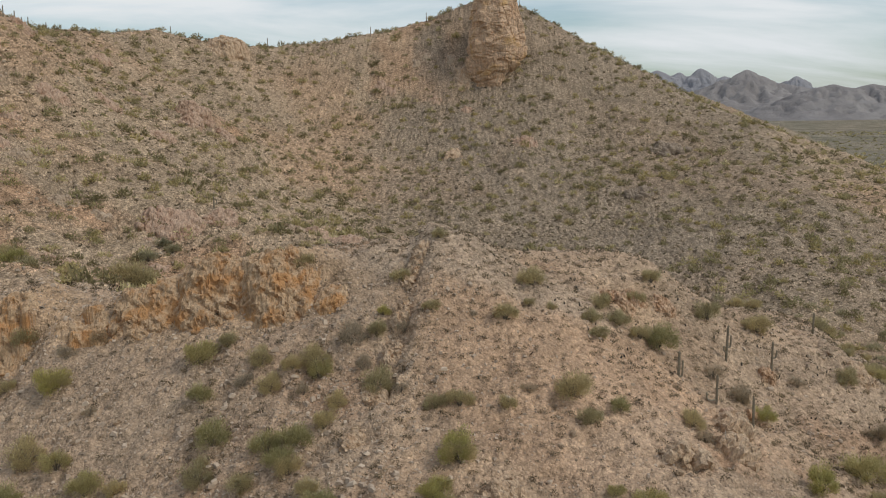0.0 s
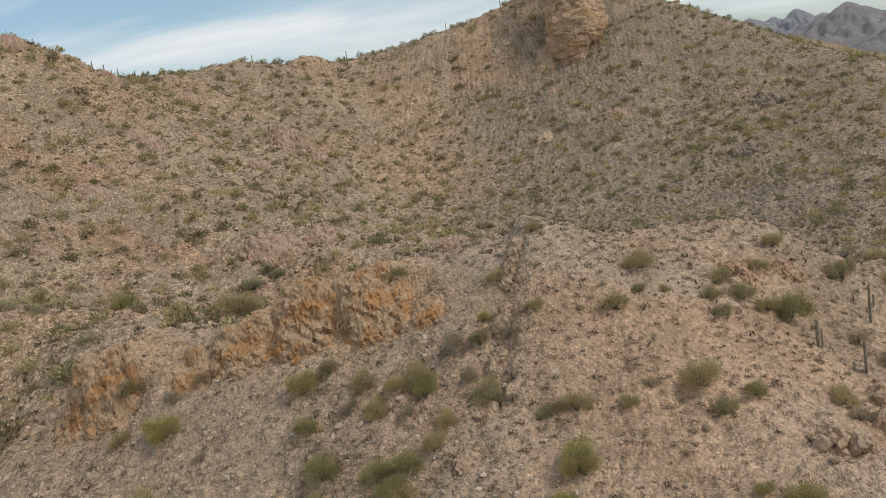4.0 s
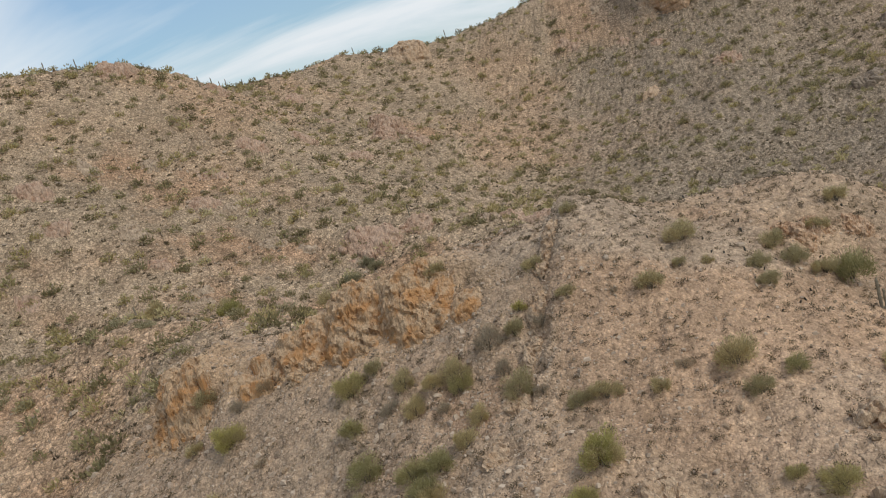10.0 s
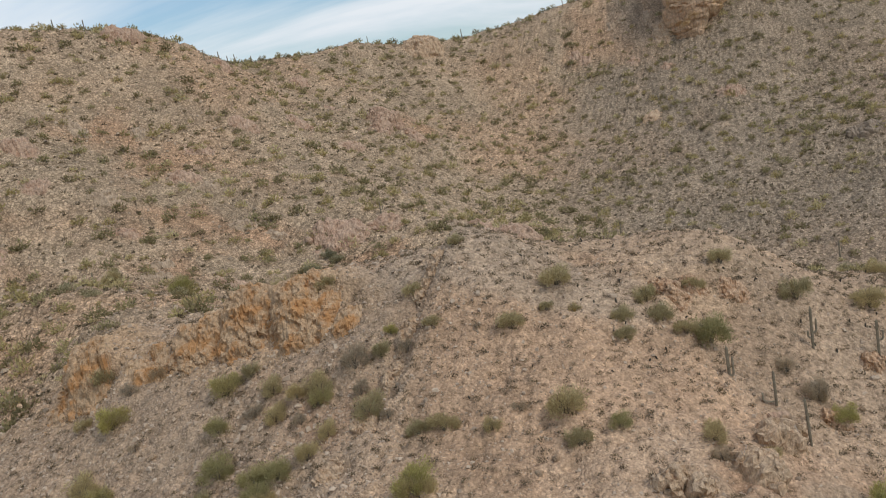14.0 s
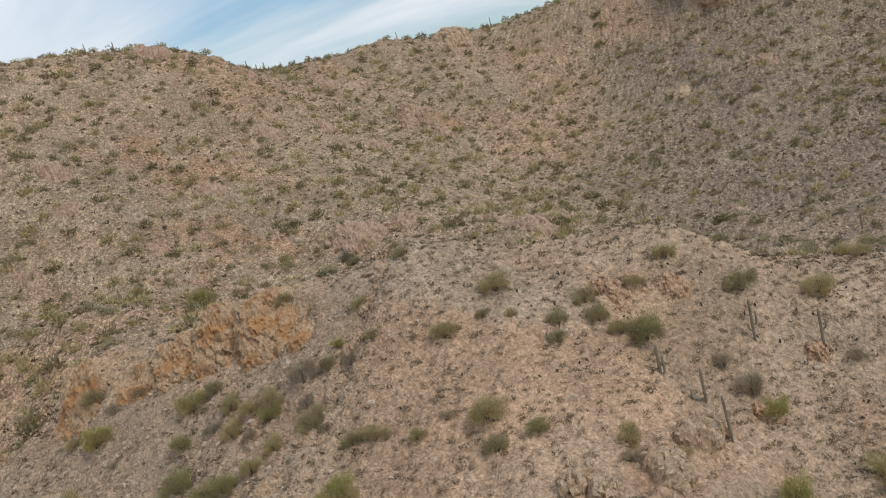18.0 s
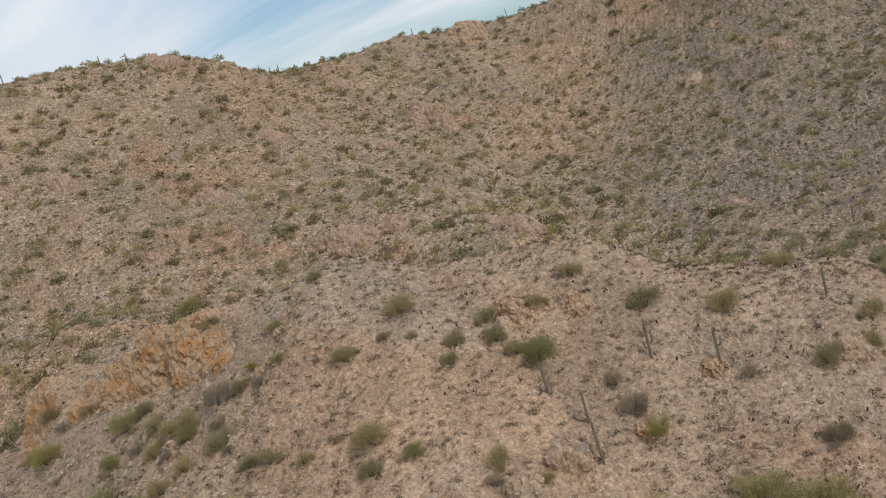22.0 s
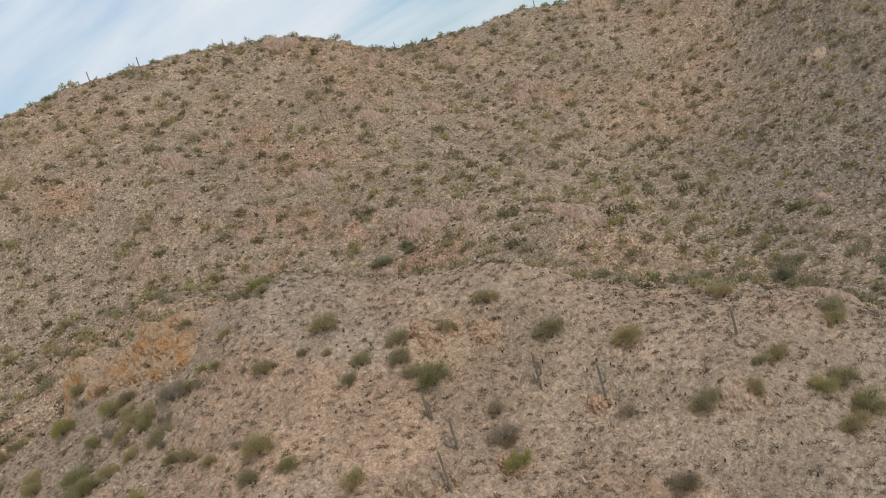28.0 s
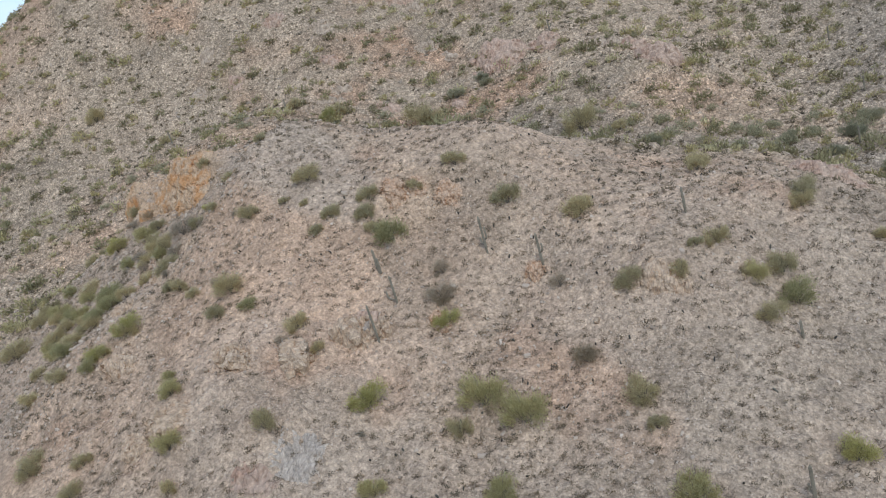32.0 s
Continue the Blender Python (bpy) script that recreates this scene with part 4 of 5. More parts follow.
def saguaro(x, y, height, arms=(), lean=(0, 0), label="", radius=None):
    """arms: (height on the trunk, compass angle, reach, length)."""
    base = tagged(new("saguaro"), label or "tall ribbed olive-green saguaro cactus standing on the slope", "cactus", "saguaros")
    base.matrix_world = pose(x, y, land1(x, y) - 0.12, lean[0], lean[1], 0)
    radius = radius or 0.055 * height + 0.05
    v, f = column(height + 0.12, radius)
    part(mesh_object("trunk", v, f, M_CACTUS), base)
    for z, turn, reach, length in arms:
        c, s = math.cos(radians(turn)), math.sin(radians(turn))
        pts = [(c * k, s * k, z + h) for k, h in ((0, 0), (reach * 0.6, 0.02), (reach * 0.95, 0.14), (reach, 0.35), (reach, length * 0.7), (reach, length))]
        v, f = column(1, radius * 0.72, 11, 0.85, pts)
        part(mesh_object("arm", v, f, M_CACTUS), base)
    return base


SAGUARO_NEAR = "ribbed saguaro cactus standing on the pale rocky spur"
saguaro(19.8, 71.7, 2.2, [(0.0, 0, 0.32, 1.5)], (0, 0), "pair of short saguaro stems beside the green palo verde", 0.13)
saguaro(22.8, 70.6, 2.6, [(0.4, 190, 0.9, 0.8)], (0, 0), "saguaro with a dead drooping arm on pale rocks", 0.11)
saguaro(24.6, 66.6, 3.5, (), (0, -2), SAGUARO_NEAR, 0.105)
saguaro(23.2, 65.9, 2.0, [(0.8, 200, 0.3, 0.6)], (0, 0), SAGUARO_NEAR, 0.12)
saguaro(26.2, 79.0, 3.5, [(1.4, 10, 0.36, 1.2), (1.0, 200, 0.32, 0.6)], (0, 1), "saguaro with two upturned arms on the spur", 0.12)
saguaro(31.1, 80.5, 3.3, [(1.7, 0, 0.4, 0.8)], (0, 0), "saguaro with one short arm on the spur", 0.12)
saguaro(39.1, 90.4, 2.4, (), (0, 0), SAGUARO_NEAR, 0.12)
saguaro(50.0, 86.6, 1.5, (), (0, 0), SAGUARO_NEAR, 0.12)
saguaro(55.9, 74.9, 3.0, [(0.9, 180, 0.3, 0.7)], (0, 0), SAGUARO_NEAR, 0.14)


def dead_saguaro(x, y, height, seed, label):
    """The bare woody ribs of a dead cactus, splayed and partly fallen."""
    base = tagged(new("dead_saguaro"), label, "dead cactus")
    base.matrix_world = pose(x, y, land1(x, y) - 0.05)
    rng = random.Random(seed)
    for k in range(9):
        a, lean, ln = rng.uniform(0, 6.28), rng.uniform(0.05, 0.9), height * rng.uniform(0.5, 1.0)
        r0 = rng.uniform(0.0, 0.16)
        foot = (r0 * math.cos(a), r0 * math.sin(a), -0.05)
        pts = [tuple(f + t * ln * d for f, d in zip(foot, (math.cos(a) * math.sin(lean), math.sin(a) * math.sin(lean), math.cos(lean)))) for t in (0, 0.3, 0.6, 1.0)]
        pts[2] = (pts[2][0] + rng.uniform(-0.08, 0.08), pts[2][1] + rng.uniform(-0.08, 0.08), pts[2][2])
        v, f = column(1, rng.uniform(0.03, 0.06), 4, 0.5, pts)
        part(mesh_object("rib", v, f, M_DEAD), base)
    return base


dead_saguaro(22.7, 67.4, 1.7, 4, "bleached splintered ribs of a dead saguaro")
dead_saguaro(20.4, 60.6, 1.5, 5, "bleached splintered ribs of a dead saguaro")
dead_saguaro(41.0, 83.0, 1.0, 6, "fallen grey ribs of a dead saguaro")
SAGUARO_FAR = "slim dark saguaro cactus on the far ridge"
for x, y, h in [(-114, 227, 5.0), (-119, 243, 4.6), (-121.5, 252, 4.8), (-123, 259, 5.2), (-121, 266, 4.4), (-70, 341, 5.6), (-31, 351, 5.2),
                (-9, 356, 5.0), (1, 351, 5.5), (-134, 205, 5.2), (-142, 203, 4.6), (-165, 170, 5.5), (-158, 183, 5.0), (23.9, 154.3, 4.2),
                (-98.8, 106.3, 4.0), (-3, 203.6, 4.2), (15.2, 176.6, 4.5), (39.4, 180.4, 4.5), (-47.7, 173.8, 4.0), (-82, 126, 3.8),
                (28, 354, 4.6), (62, 352, 4.4), (-100, 318, 4.6)]:
    h *= 0.68
    saguaro(x, y, h, [(h * 0.42, (x * 37) % 360, 0.5, h * 0.3)] if int(x + y) % 3 == 0 else (), (0, 0), SAGUARO_FAR, 0.16)


# ---- shrubs ----
def shrub_meshes(kind, seed):
    """Stems and leaves of a shrub of radius 1."""
    rng = np.random.default_rng(seed)
    bare = kind == "d"
    n_stem = 16
    az = rng.uniform(0, 2 * np.pi, n_stem)
    el = np.arcsin(rng.uniform(0.18, 0.98, n_stem))
    ln = rng.uniform(0.6, 1.08, n_stem) * (0.9 + 0.2 * np.sin(el))
    tip = np.c_[np.cos(az) * np.cos(el), np.sin(az) * np.cos(el), np.sin(el) * 1.05] * ln[:, None]
    sv, sf = [], []
    for i in range(n_stem):
        t = np.linspace(0, 1, 4)
        line = t[:, None] * tip[i] + np.c_[np.zeros(4), np.zeros(4), 0.16 * np.sin(np.pi * t)] + rng.normal(0, 0.02, (4, 3))
        line[0] = (0.05 * np.cos(az[i]), 0.05 * np.sin(az[i]), -0.08)
        rad = 0.028 * (1 - 0.75 * t)
        o = len(sv)
        for k in range(4):
            for a in (0, 2.09, 4.19):
                sv.append(line[k] + rad[k] * np.array([math.cos(a), math.sin(a), 0.3 * math.sin(a)]))
        for k in range(3):
            for a in range(3):
                b = (a + 1) % 3
                sf.append((o + 3 * k + a, o + 3 * k + b, o + 3 * k + 3 + b, o + 3 * k + 3 + a))
    n_lobe, n_leaf = (9, 3000) if bare else (9, 4600)
    la = np.arange(n_lobe) * 2.4 + rng.uniform(0, 1, n_lobe)
    lr = rng.uniform(0.3, 0.72, n_lobe)
    lobe = np.c_[np.cos(la) * lr, np.sin(la) * lr, rng.uniform(0.2, 0.62, n_lobe)]
    lobe[0] = (0.05, 0, 0.55)
    pick = rng.integers(0, n_lobe, n_leaf)
    d = rng.normal(0, 1, (n_leaf, 3))
    d /= np.linalg.norm(d, axis=1)[:, None]
    c = lobe[pick] + d * (rng.uniform(0, 1, n_leaf) ** 0.6 * (rng.uniform(0.24, 0.46, n_lobe)[pick] * rng.uniform(0.8, 1.25, n_leaf)))[:, None]
    c[:, :2] /= np.quantile(np.hypot(c[:, 0], c[:, 1]), 0.95)
    c[:, 2] = np.abs(c[:, 2])
    c[:, 2] *= 0.95 / np.quantile(c[:, 2], 0.97)
    size = rng.uniform(0.030, 0.062, n_leaf)[:, None]
    d1 = c + rng.normal(0, 0.28, (n_leaf, 3))
    d1[:, 2] += 0.35
    d1 /= np.linalg.norm(d1, axis=1)[:, None]
    d2 = np.cross(d1, rng.normal(0, 1, (n_leaf, 3)))
    d2 /= np.linalg.norm(d2, axis=1)[:, None]
    wide = 0.24 if bare else 0.36
    lv = np.stack([c - d1 * size - d2 * size * wide, c - d1 * size + d2 * size * wide, c + d1 * size * 1.2], 1).reshape(-1, 3)
    lf = np.arange(3 * n_leaf).reshape(-1, 3)
    return (np.array(sv), np.array(sf)), (lv, lf)


KIND_LABEL = {
    "g": ("shrub", "rounded grey-green desert shrub on stony ground"),
    "G": ("shrub", "leafy green desert shrub on the slope"),
    "y": ("shrub", "bright yellow-green brittle shrub on the slope"),
    "d": ("dry_shrub", "bare grey twiggy shrub on stony ground"),
    "w": ("shrub", "dark grey-green bush in the dry wash"),
    "b": ("dry_shrub", "dried brown shrub beside rusty rock"),
}
PROTO = {}


def shrub(kind, x, y, r, tall=1.0, label=""):
    variant = int(abs(x * 13.7 + y * 7.3)) % 3
    key = (kind, variant)
    turn = (x * 91 + y * 53) % 360
    r *= 0.96
    m = pose(x, y, land1(x, y) - 0.05, 0, 0, turn) @ Matrix.Diagonal((r, r * (0.85 + 0.3 * ((x * 3.1) % 1)), r * 1.18 * tall, 1))
    name, text = KIND_LABEL[kind]
    if key in PROTO:
        ob = copy_thing(PROTO[key], m @ Matrix.Diagonal((*(1 / v for v in PROTO[key].scale), 1)))
    else:
        ob = tagged(new(name), text, "shrub", "shrubs on the spur")
        (sv, sf), (lv, lf) = shrub_meshes(kind, 100 + 10 * "gGydbw".index(kind) + variant)
        part(mesh_object("branching", sv, sf, M_STEM), ob)
        part(mesh_object("foliage", lv, lf, M_LEAF[kind]), ob)
        ob.matrix_basis = m
        PROTO[key] = ob
    if label:
        ob["label"] = label
    return ob


GREY_SHRUBS_WEST = [(-36.9, 73, 1.4), (-14.8, 65.8, 1.18), (-12.5, 74, 0.99), (-17.5, 56.9, 1.37), (-13.9, 54.9, 1.09), (-23.6, 57.5, 0.9),
    (-36.6, 68.4, 0.86), (-13.7, 63.7, 1.1), (-18.9, 53, 1.61), (-42.3, 52.2, 2.01), (-45.1, 57, 1.61), (-31.8, 61.5, 1.64), (-28.8, 54.9, 1.56)]
GREY_SHRUBS_MIDDLE = [(-10.3, 65.2, 1.41), (-8.2, 61.2, 0.91), (-8.9, 59, 1.12), (-5.7, 67.8, 1.07), (-5.3, 62.7, 1.41), (-4, 72.5, 0.94),
    (-0.7, 75.8, 0.77), (7.4, 74.9, 1.3), (6.9, 72, 0.63), (4.7, 68.9, 1.12), (-1.3, 68.3, 0.7), (0.9, 61.1, 1.03), (-0.9, 60.8, 0.94),
    (3.1, 42.1, 1.5), (-2.8, 48.6, 1.2), (-10.9, 55.3, 1.22), (-5.5, 45.7, 0.99), (4.4, 60.9, 0.77), (8.7, 45.2, 0.87), (10.4, 59.9, 1.03),
    (10.6, 43.1, 1.02), (8.9, 72.9, 0.58)]
GREY_SHRUBS_EAST = [(38.8, 81.5, 1.29), (46.5, 91.2, 1.39), (48, 86, 1.14), (42.4, 89.3, 1.13), (44.7, 98.9, 1.09), (35.5, 98.2, 1.07),
    (18.7, 63, 1.07), (34.4, 64.9, 1.12), (44, 74.6, 1.42), (45.9, 73.3, 0.89), (24, 55.1, 1.22), (20.5, 47.7, 0.77), (12.8, 71, 0.86),
    (19.9, 83.4, 1.09), (25.6, 83.4, 1.46), (31.5, 86, 1.49), (21.8, 62.5, 0.74), (17.7, 79.7, 0.86), (41.6, 87.5, 0.67), (42, 84.3, 1.05)]
GREY_SHRUBS_BEYOND = [(44.1, 100.3, 1.31), (50, 101.2, 0.97), (34.1, 100.6, 1.31), (-14.4, 139.5, 3.13), (-7.4, 140.6, 1.48), (-128.6, 103, 2.72),
    (-104.1, 107.6, 2.05), (-78.7, 126.1, 1.91), (-66.5, 128.3, 2.07), (-50.8, 137, 3.51)]
GREEN_SHRUBS = [(-19.9, 67.1, 1.6), (-18.9, 63.4, 1.07), (-17.1, 59.6, 1.44), (-12.8, 57.9, 1.37), (-29.1, 60.5, 1.2), (-26, 58, 1.4),
    (-38.8, 58.6, 1.66), (-31.8, 58.1, 1.32), (48.3, 89.7, 1.54), (38.2, 68.4, 1.95), (13.2, 52.8, 1.15), (18.2, 49.6, 1.25), (40.4, 62.6, 1.34),
    (50.3, 70.3, 1.66), (33.2, 57.1, 1.06), (12.9, 62, 0.83), (45.7, 88.8, 1.19), (34.5, 67.9, 1.91), (11.1, 53.8, 0.69)]
YELLOW_SHRUBS = [(-32.2, 67, 1.59), (-5.3, 69.5, 0.64), (0.5, 55, 1.44), (-0.9, 51.8, 1.17), (28.2, 61.8, 1.51), (56.5, 79.7, 1.38),
    (27.4, 71.7, 1.09), (-64.1, 124.1, 1.96)]
BARE_SHRUBS = [(-32.1, 70, 1.03), (-15.8, 64, 0.98), (-10.9, 62.5, 0.85), (-7.8, 66.9, 1.6), (-3.5, 67.8, 0.88), (-6.6, 64.7, 0.95), (2, 68.8, 0.52),
    (6.1, 62.7, 0.63), (-3.5, 61.9, 0.65), (-28, 64.2, 0.66), (29.3, 59.7, 0.43), (23.9, 75.4, 1.12),
    (19.1, 61, 0.8), (33.3, 79.6, 0.99), (25.8, 73.3, 1.35)]
BROWN_SHRUBS = [(-30.4, 72.1, 1.04), (39.1, 74.8, 1.23), (25.9, 73, 0.8)]
WASH_SHRUBS = [(21, 158.5, 2.02), (21.8, 150.4, 1.61), (21.4, 164.2, 1.88), (34.2, 140, 1.52), (-50.3, 154.1, 1.44), (-52.2, 155.3, 1.55), (-52.6,
    148, 1.75), (0.6, 137.8, 1.66), (13.4, 154, 1.44)]
GREEN_SHRUBS_GULLY = [(-9.9, 64.2, 1.07), (-11.5, 55.6, 1.15), (0.0, 50.5, 1.01), (-30.7, 54.2, 1.21), (-42.6, 61.8, 1.21), (-0.4, 52.5, 0.82), (-10.7, 57.5, 1.31), (-23.1, 52.7, 1.17), (-7.9, 50.7, 1.21)]
GREY_SHRUBS_GULLY = [(-17.9, 68.1, 1.04), (-31.7, 67.3, 1.14), (-9.1, 52.6, 1.0), (-28.3, 56.4, 1.2), (0.8, 54.8, 1.23), (-47.2, 58.7, 1.39), (-12.5, 48.6, 1.01), (9.3, 62.5, 1.6), (12.5, 73.2, 0.98), (14, 76.8, 1.12), (15.2, 75.1, 1.18), (-70.2, 73.7, 1.62), (-70.4, 76.4, 1.09), (-12.1, 64.8, 1.01), (-37.1, 57.6, 1.17), (17.0, 74.4, 0.94)]

for kind, places in (("g", GREY_SHRUBS_WEST + GREY_SHRUBS_MIDDLE + GREY_SHRUBS_EAST + GREY_SHRUBS_BEYOND + GREY_SHRUBS_GULLY), ("G", GREEN_SHRUBS + GREEN_SHRUBS_GULLY), ("y", YELLOW_SHRUBS), ("d", BARE_SHRUBS), ("b", BROWN_SHRUBS), ("w", WASH_SHRUBS)):
    for x, y, r in places:
        shrub(kind, x, y, r)
shrub("G", 18.7, 74.7, 1.7, 1.1, "green palo verde with a dense crown on the spur")


# ---- scattered growth and stones ----
def leafy_stuff(name, x, y, r, per, material, label, category, seed, leaf=0.34, flat=0.8):
    """Many low bushes in one mesh, each a loose heap of leaf blades."""
    rng = np.random.default_rng(seed)
    n = len(x)
    z = land(x, y)
    el = np.arcsin(rng.uniform(0.02, 1.0, (n, per)))
    az = rng.uniform(0, 2 * np.pi, (n, per))
    rho = rng.uniform(0.35, 1.0, (n, per))
    squash = rng.uniform(0.75, 1.25, (n, 1))
    c = np.stack([rho * np.cos(az) * np.cos(el) * squash, rho * np.sin(az) * np.cos(el) / squash, rho * np.sin(el) * flat], -1)
    d1 = c + rng.normal(0, 0.3, c.shape)
    d1[..., 2] += 0.3
    d1 /= np.linalg.norm(d1, axis=-1, keepdims=True) + 1e-9
    d2 = np.cross(d1, rng.normal(0, 1, c.shape))
    d2 /= np.linalg.norm(d2, axis=-1, keepdims=True) + 1e-9
    s = rng.uniform(0.6, 1.2, (n, per, 1)) * leaf
    tri = np.stack([c - d1 * s * 0.8 - d2 * s * 0.5, c - d1 * s * 0.8 + d2 * s * 0.5, c + d1 * s], 2) * r[:, None, None, None]
    tri = tri + np.stack([x, y, z], -1)[:, None, None, :]
    v = tri.reshape(-1, 3)
    ob = mesh_object(name, v, np.arange(len(v)).reshape(-1, 3), material)
    tone = ob.data.attributes.new("tone", "FLOAT", "POINT")
    tone.data.foreach_set("value", np.repeat(rng.uniform(0, 1, n), 3 * per).astype(np.float32))
    return tagged(ob, label, category, kind="stuff")


def stone_stuff(name, x, y, r, material, label, seed):
    """Many loose stones in one mesh, each an uneven block half sunk in the ground."""
    rng = np.random.default_rng(seed)
    n = len(x)
    z = land(x, y)
    block = np.array([(-1, -1, -1), (1, -1, -1), (1, 1, -1), (-1, 1, -1), (-0.7, -0.7, 1), (0.7, -0.7, 1), (0.7, 0.7, 1), (-0.7, 0.7, 1)], float)
    p = block[None] * rng.uniform(0.55, 1.25, (n, 8, 3))
    p *= np.stack([rng.uniform(0.7, 1.5, n), rng.uniform(0.6, 1.0, n), rng.uniform(0.35, 0.8, n)], -1)[:, None]
    a, tilt = rng.uniform(0, 6.283, n), rng.normal(0, 0.35, n)
    px = p[..., 0] * np.cos(tilt)[:, None] - p[..., 2] * np.sin(tilt)[:, None]
    pz = p[..., 0] * np.sin(tilt)[:, None] + p[..., 2] * np.cos(tilt)[:, None]
    qx = px * np.cos(a)[:, None] - p[..., 1] * np.sin(a)[:, None]
    qy = px * np.sin(a)[:, None] + p[..., 1] * np.cos(a)[:, None]
    v = np.stack([qx, qy, pz + 0.15], -1) * r[:, None, None] + np.stack([x, y, z], -1)[:, None]
    f = np.array([(4, 5, 6, 7), (0, 1, 5, 4), (1, 2, 6, 5), (2, 3, 7, 6), (3, 0, 4, 7)])
    faces = (f[None] + 8 * np.arange(n)[:, None, None]).reshape(-1, 4)
    ob = mesh_object(name, v.reshape(-1, 3), faces, material)
    return tagged(ob, label, "stones", kind="stuff")


x, y, rng = scatter(-220, 190, 25, 372, 4.2, 201, lambda x, y: on_far(x, y) * (0.7 + 0.45 * smooth(-0.4, 0.3, fbm(x, y, 26, 3, 71))) * smooth(20, 45, y) * (1 - 0.6 * blob(x, y, 30, 210, 45, 32, 7)))
leafy_stuff("slope_shrubs", x, y, np.clip(rng.lognormal(0.12, 0.34, len(x)), 0.5, 2.0) * 1.2, 105, M_FAR_SHRUB,
            "scattered olive-brown shrubs over the far slopes", "shrubs", 202, 0.175, 1.0)
x, y, rng = scatter(-90, 100, 84, 205, 4.2, 203, lambda x, y: on_far(x, y) * smooth(4.5, 0.5, np.abs(y - np.interp(x, [p[0] for p in WASH], [p[1] for p in WASH]) - 14 * smooth(-20, 30, x)) / 4) * (0.3 + 0.7 * smooth(-25, 5, x)))
leafy_stuff("wash_bushes", x, y, rng.uniform(0.9, 2.2, len(x)), 300, M_LEAF["w"], "denser green bushes along the dry wash", "shrubs", 204, 0.11, 0.85)
x, y, rng = scatter(-220, 190, 25, 372, 1.75, 205, lambda x, y: on_far(x, y) * (0.35 + 0.65 * smooth(-0.3, 0.4, fbm(x, y, 15, 3, 72))))
leafy_stuff("slope_tufts", x, y, rng.uniform(0.25, 0.75, len(x)), 20, M_TUFT, "small dry brown tufts dotting the far slopes", "tufts", 206, 0.32, 0.75)
x, y, rng = scatter(-64, 72, 42, 110, 0.72, 207, lambda x, y: near_spur(x, y) * (0.25 + 0.5 * smooth(-0.35, 0.4, fbm(x, y, 8, 3, 73)) + 0.35 * smooth(18, 34, x)))
leafy_stuff("spur_tufts", x, y, 0.2 + 0.32 * rng.uniform(0, 1, len(x)) ** 1.4, 52, M_TUFT, "small dark dry tufts dotting the stony spur", "tufts", 208, 0.16, 0.8)
x, y, rng = scatter(-64, 72, 42, 110, 0.31, 209, lambda x, y: near_spur(x, y) * (0.2 + 0.4 * smooth(6, -4, x) + 0.4 * smooth(-0.3, 0.4, fbm(x, y, 6, 3, 74))))
stone_stuff("loose_stones", x, y, (0.04 + 0.036 * rng.pareto(2.6, len(x)).clip(0, 3.6)) * (1 + 0.4 * smooth(4, -6, x)), M_STONE, "loose pale broken stones lying over the spur", 210)
x, y, rng = scatter(-160, 110, 40, 330, 1.5, 211, lambda x, y: on_far(x, y) * (0.55 + 0.45 * smooth(-0.3, 0.3, fbm(x, y, 9, 3, 76))))
stone_stuff("slope_stones", x, y, 0.12 + 0.08 * rng.pareto(2.4, len(x)).clip(0, 4), M_STONE_FAR, "low tan stones and clods strewn over the far slopes", 212)
x, y, rng = scatter(90, 1150, 100, 1500, 11, 213, lambda x, y: 1 - on_far(x, y))
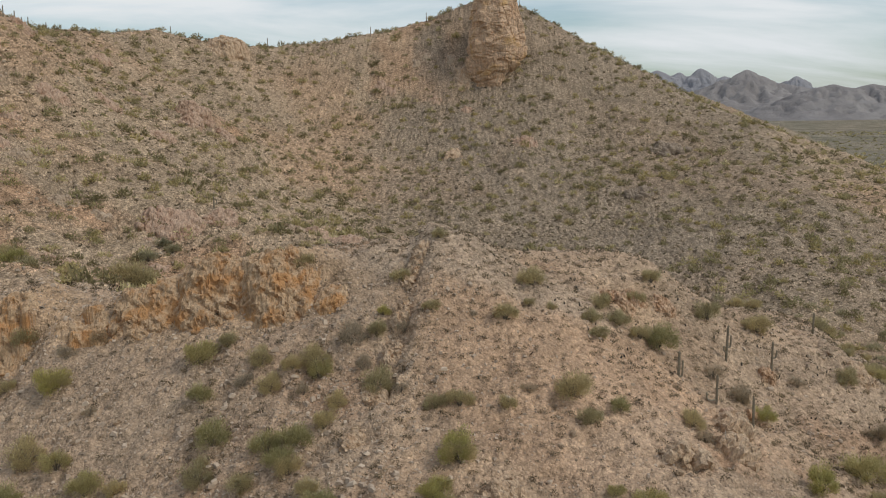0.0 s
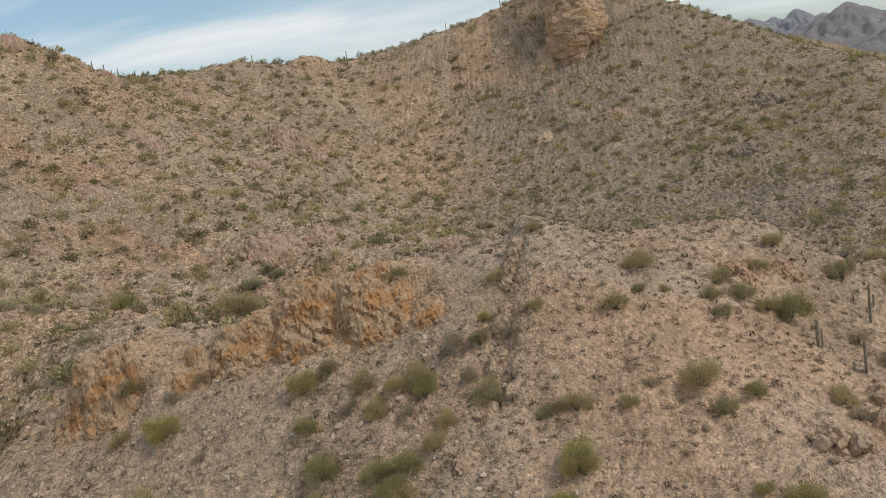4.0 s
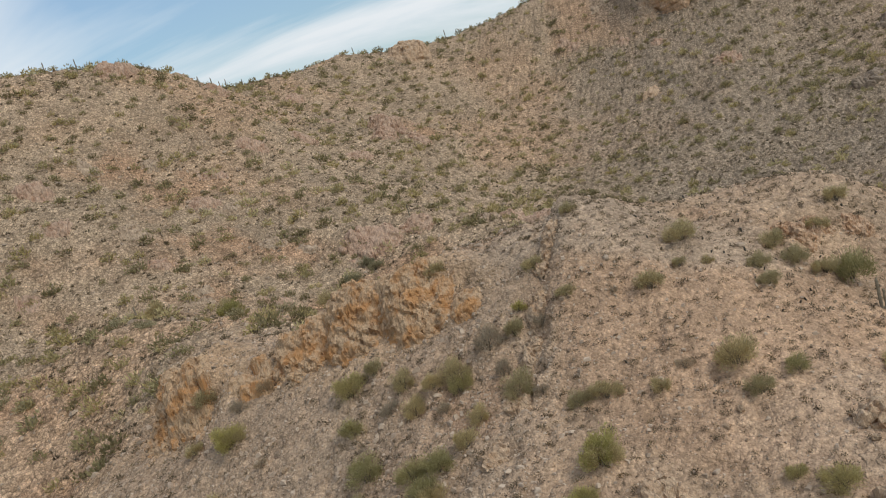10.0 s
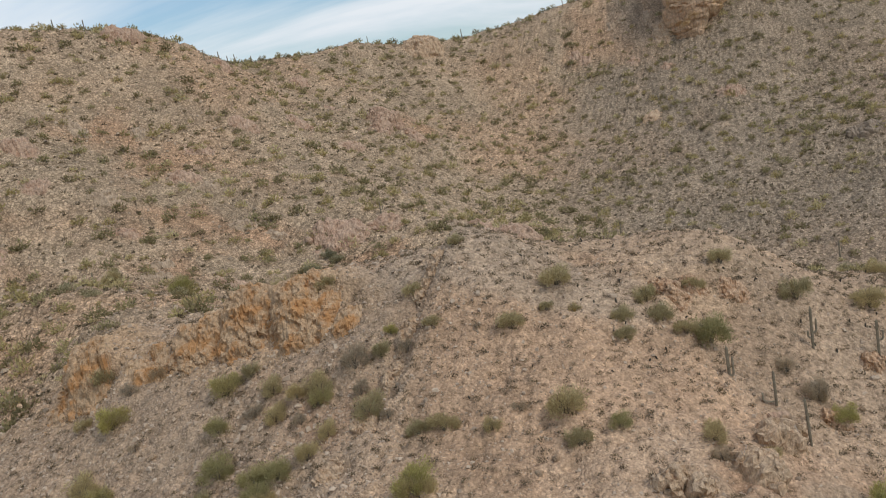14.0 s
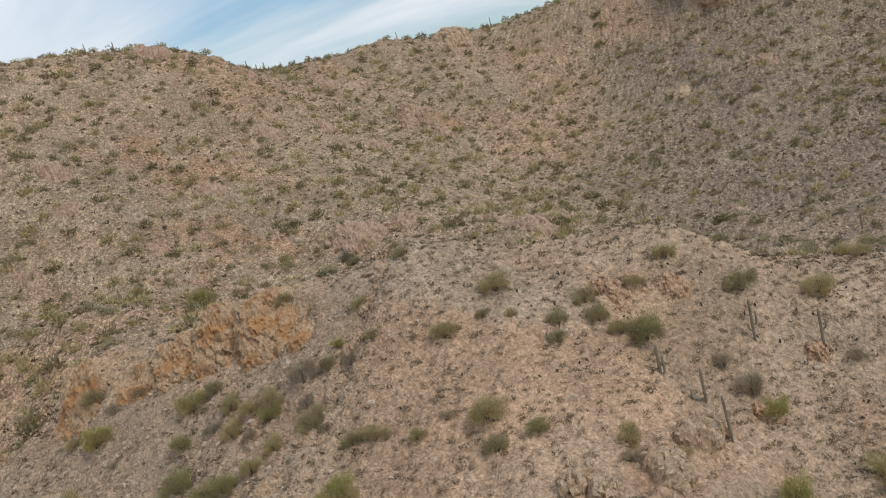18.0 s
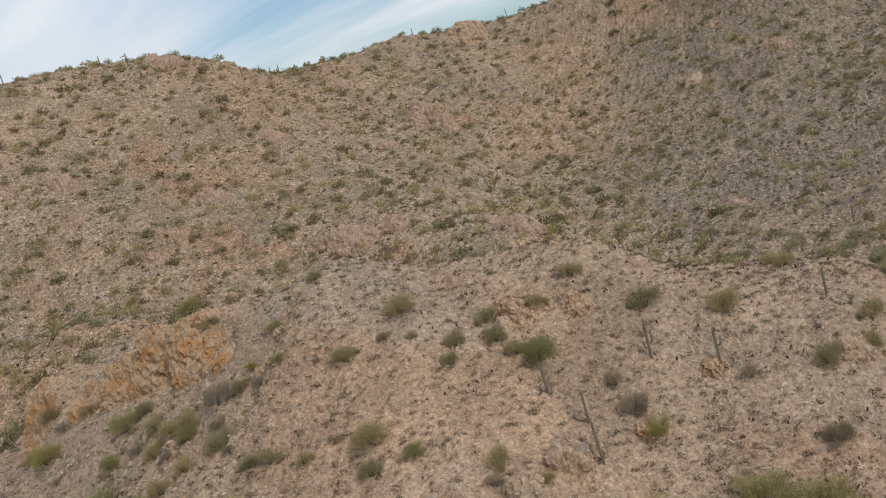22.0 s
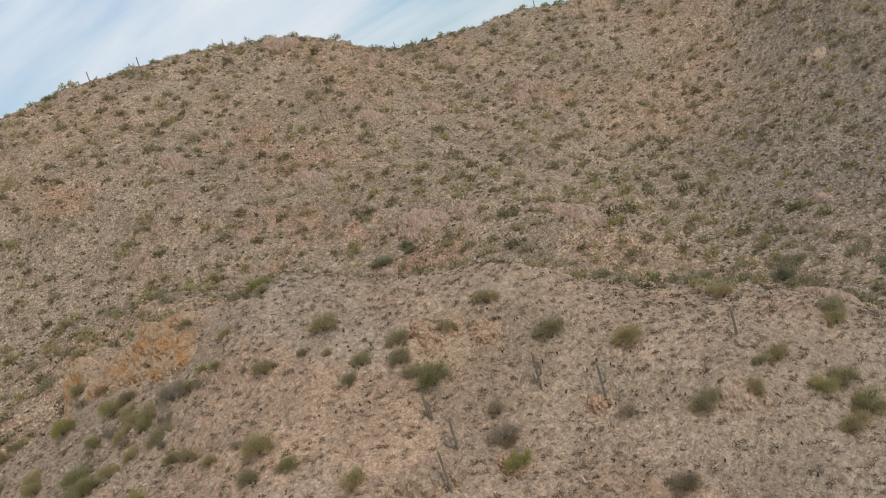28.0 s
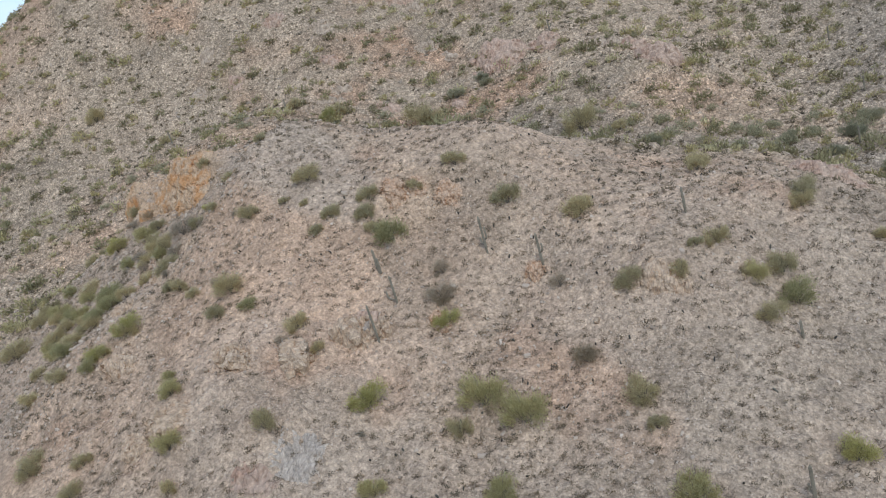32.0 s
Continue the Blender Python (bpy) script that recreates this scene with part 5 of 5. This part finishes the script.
leafy_stuff("plain_bushes", x, y, rng.uniform(0.8, 2.6, len(x)), 16, M_FAR_SHRUB, "low olive bushes dotting the distant plain", "shrubs", 214, 0.5, 0.7)


def lone_boulders():
    """Single pale blocks that stand out among the small stones of the spur."""
    rng = random.Random(77)
    first, count = [], 0
    while count < 90:
        x, y = rng.uniform(-40, 60), rng.uniform(46, 94)
        if float(near_spur(np.array([x]), np.array([y]))[0]) < 0.9:
            continue
        r = rng.uniform(0.12, 0.26)
        m = pose(x, y, land1(x, y) + 0.2 * r, rng.uniform(-20, 20), rng.uniform(-20, 20), rng.uniform(0, 360)) @ Matrix.Diagonal((r, r, r, 1))
        if len(first) < 4:
            v, f = boulder_mesh((1.3, 0.9, 0.75), 300 + len(first), 12, 8)
            ob = tagged(mesh_object("boulder", v, f, (M_PALE, M_STONE)[len(first) % 2]), "pale angular boulder lying on the stony spur", "boulder", "boulders on the spur")
            ob.matrix_basis = m
            first.append(ob)
        else:
            copy_thing(first[count % 4], m @ Matrix.Diagonal((*(1 / v for v in first[count % 4].scale), 1)))
        count += 1


lone_boulders()


def small_cacti():
    x, y, rng = scatter(4, 64, 60, 104, 2.4, 215, lambda x, y: near_spur(x, y) * smooth(0.0, 0.45, fbm(x, y, 12, 2, 75)))
    verts, faces = [], []
    for px, py, pz in zip(x, y, land(x, y)):
        h, r, tx, ty = rng.uniform(0.14, 0.32), rng.uniform(0.05, 0.09), *rng.normal(0, 0.18, 2)
        o = len(verts)
        for t, k in ((-0.1, 0.8), (0.4, 1.0), (0.85, 0.85), (1.0, 0.35)):
            for a in range(6):
                verts.append((px + tx * t * h * 2 + r * k * math.cos(a * 1.047), py + ty * t * h * 2 + r * k * math.sin(a * 1.047), pz + t * h))
        for i in range(3):
            for a in range(6):
                b = (a + 1) % 6
                faces.append((o + 6 * i + a, o + 6 * i + b, o + 6 * i + 6 + b, o + 6 * i + 6 + a))
    ob = mesh_object("small_cacti", verts, faces, M_SMALL_CACTUS)
    tagged(ob, "small dark barrel cacti standing among the stones", "cacti", kind="stuff")


small_cacti()
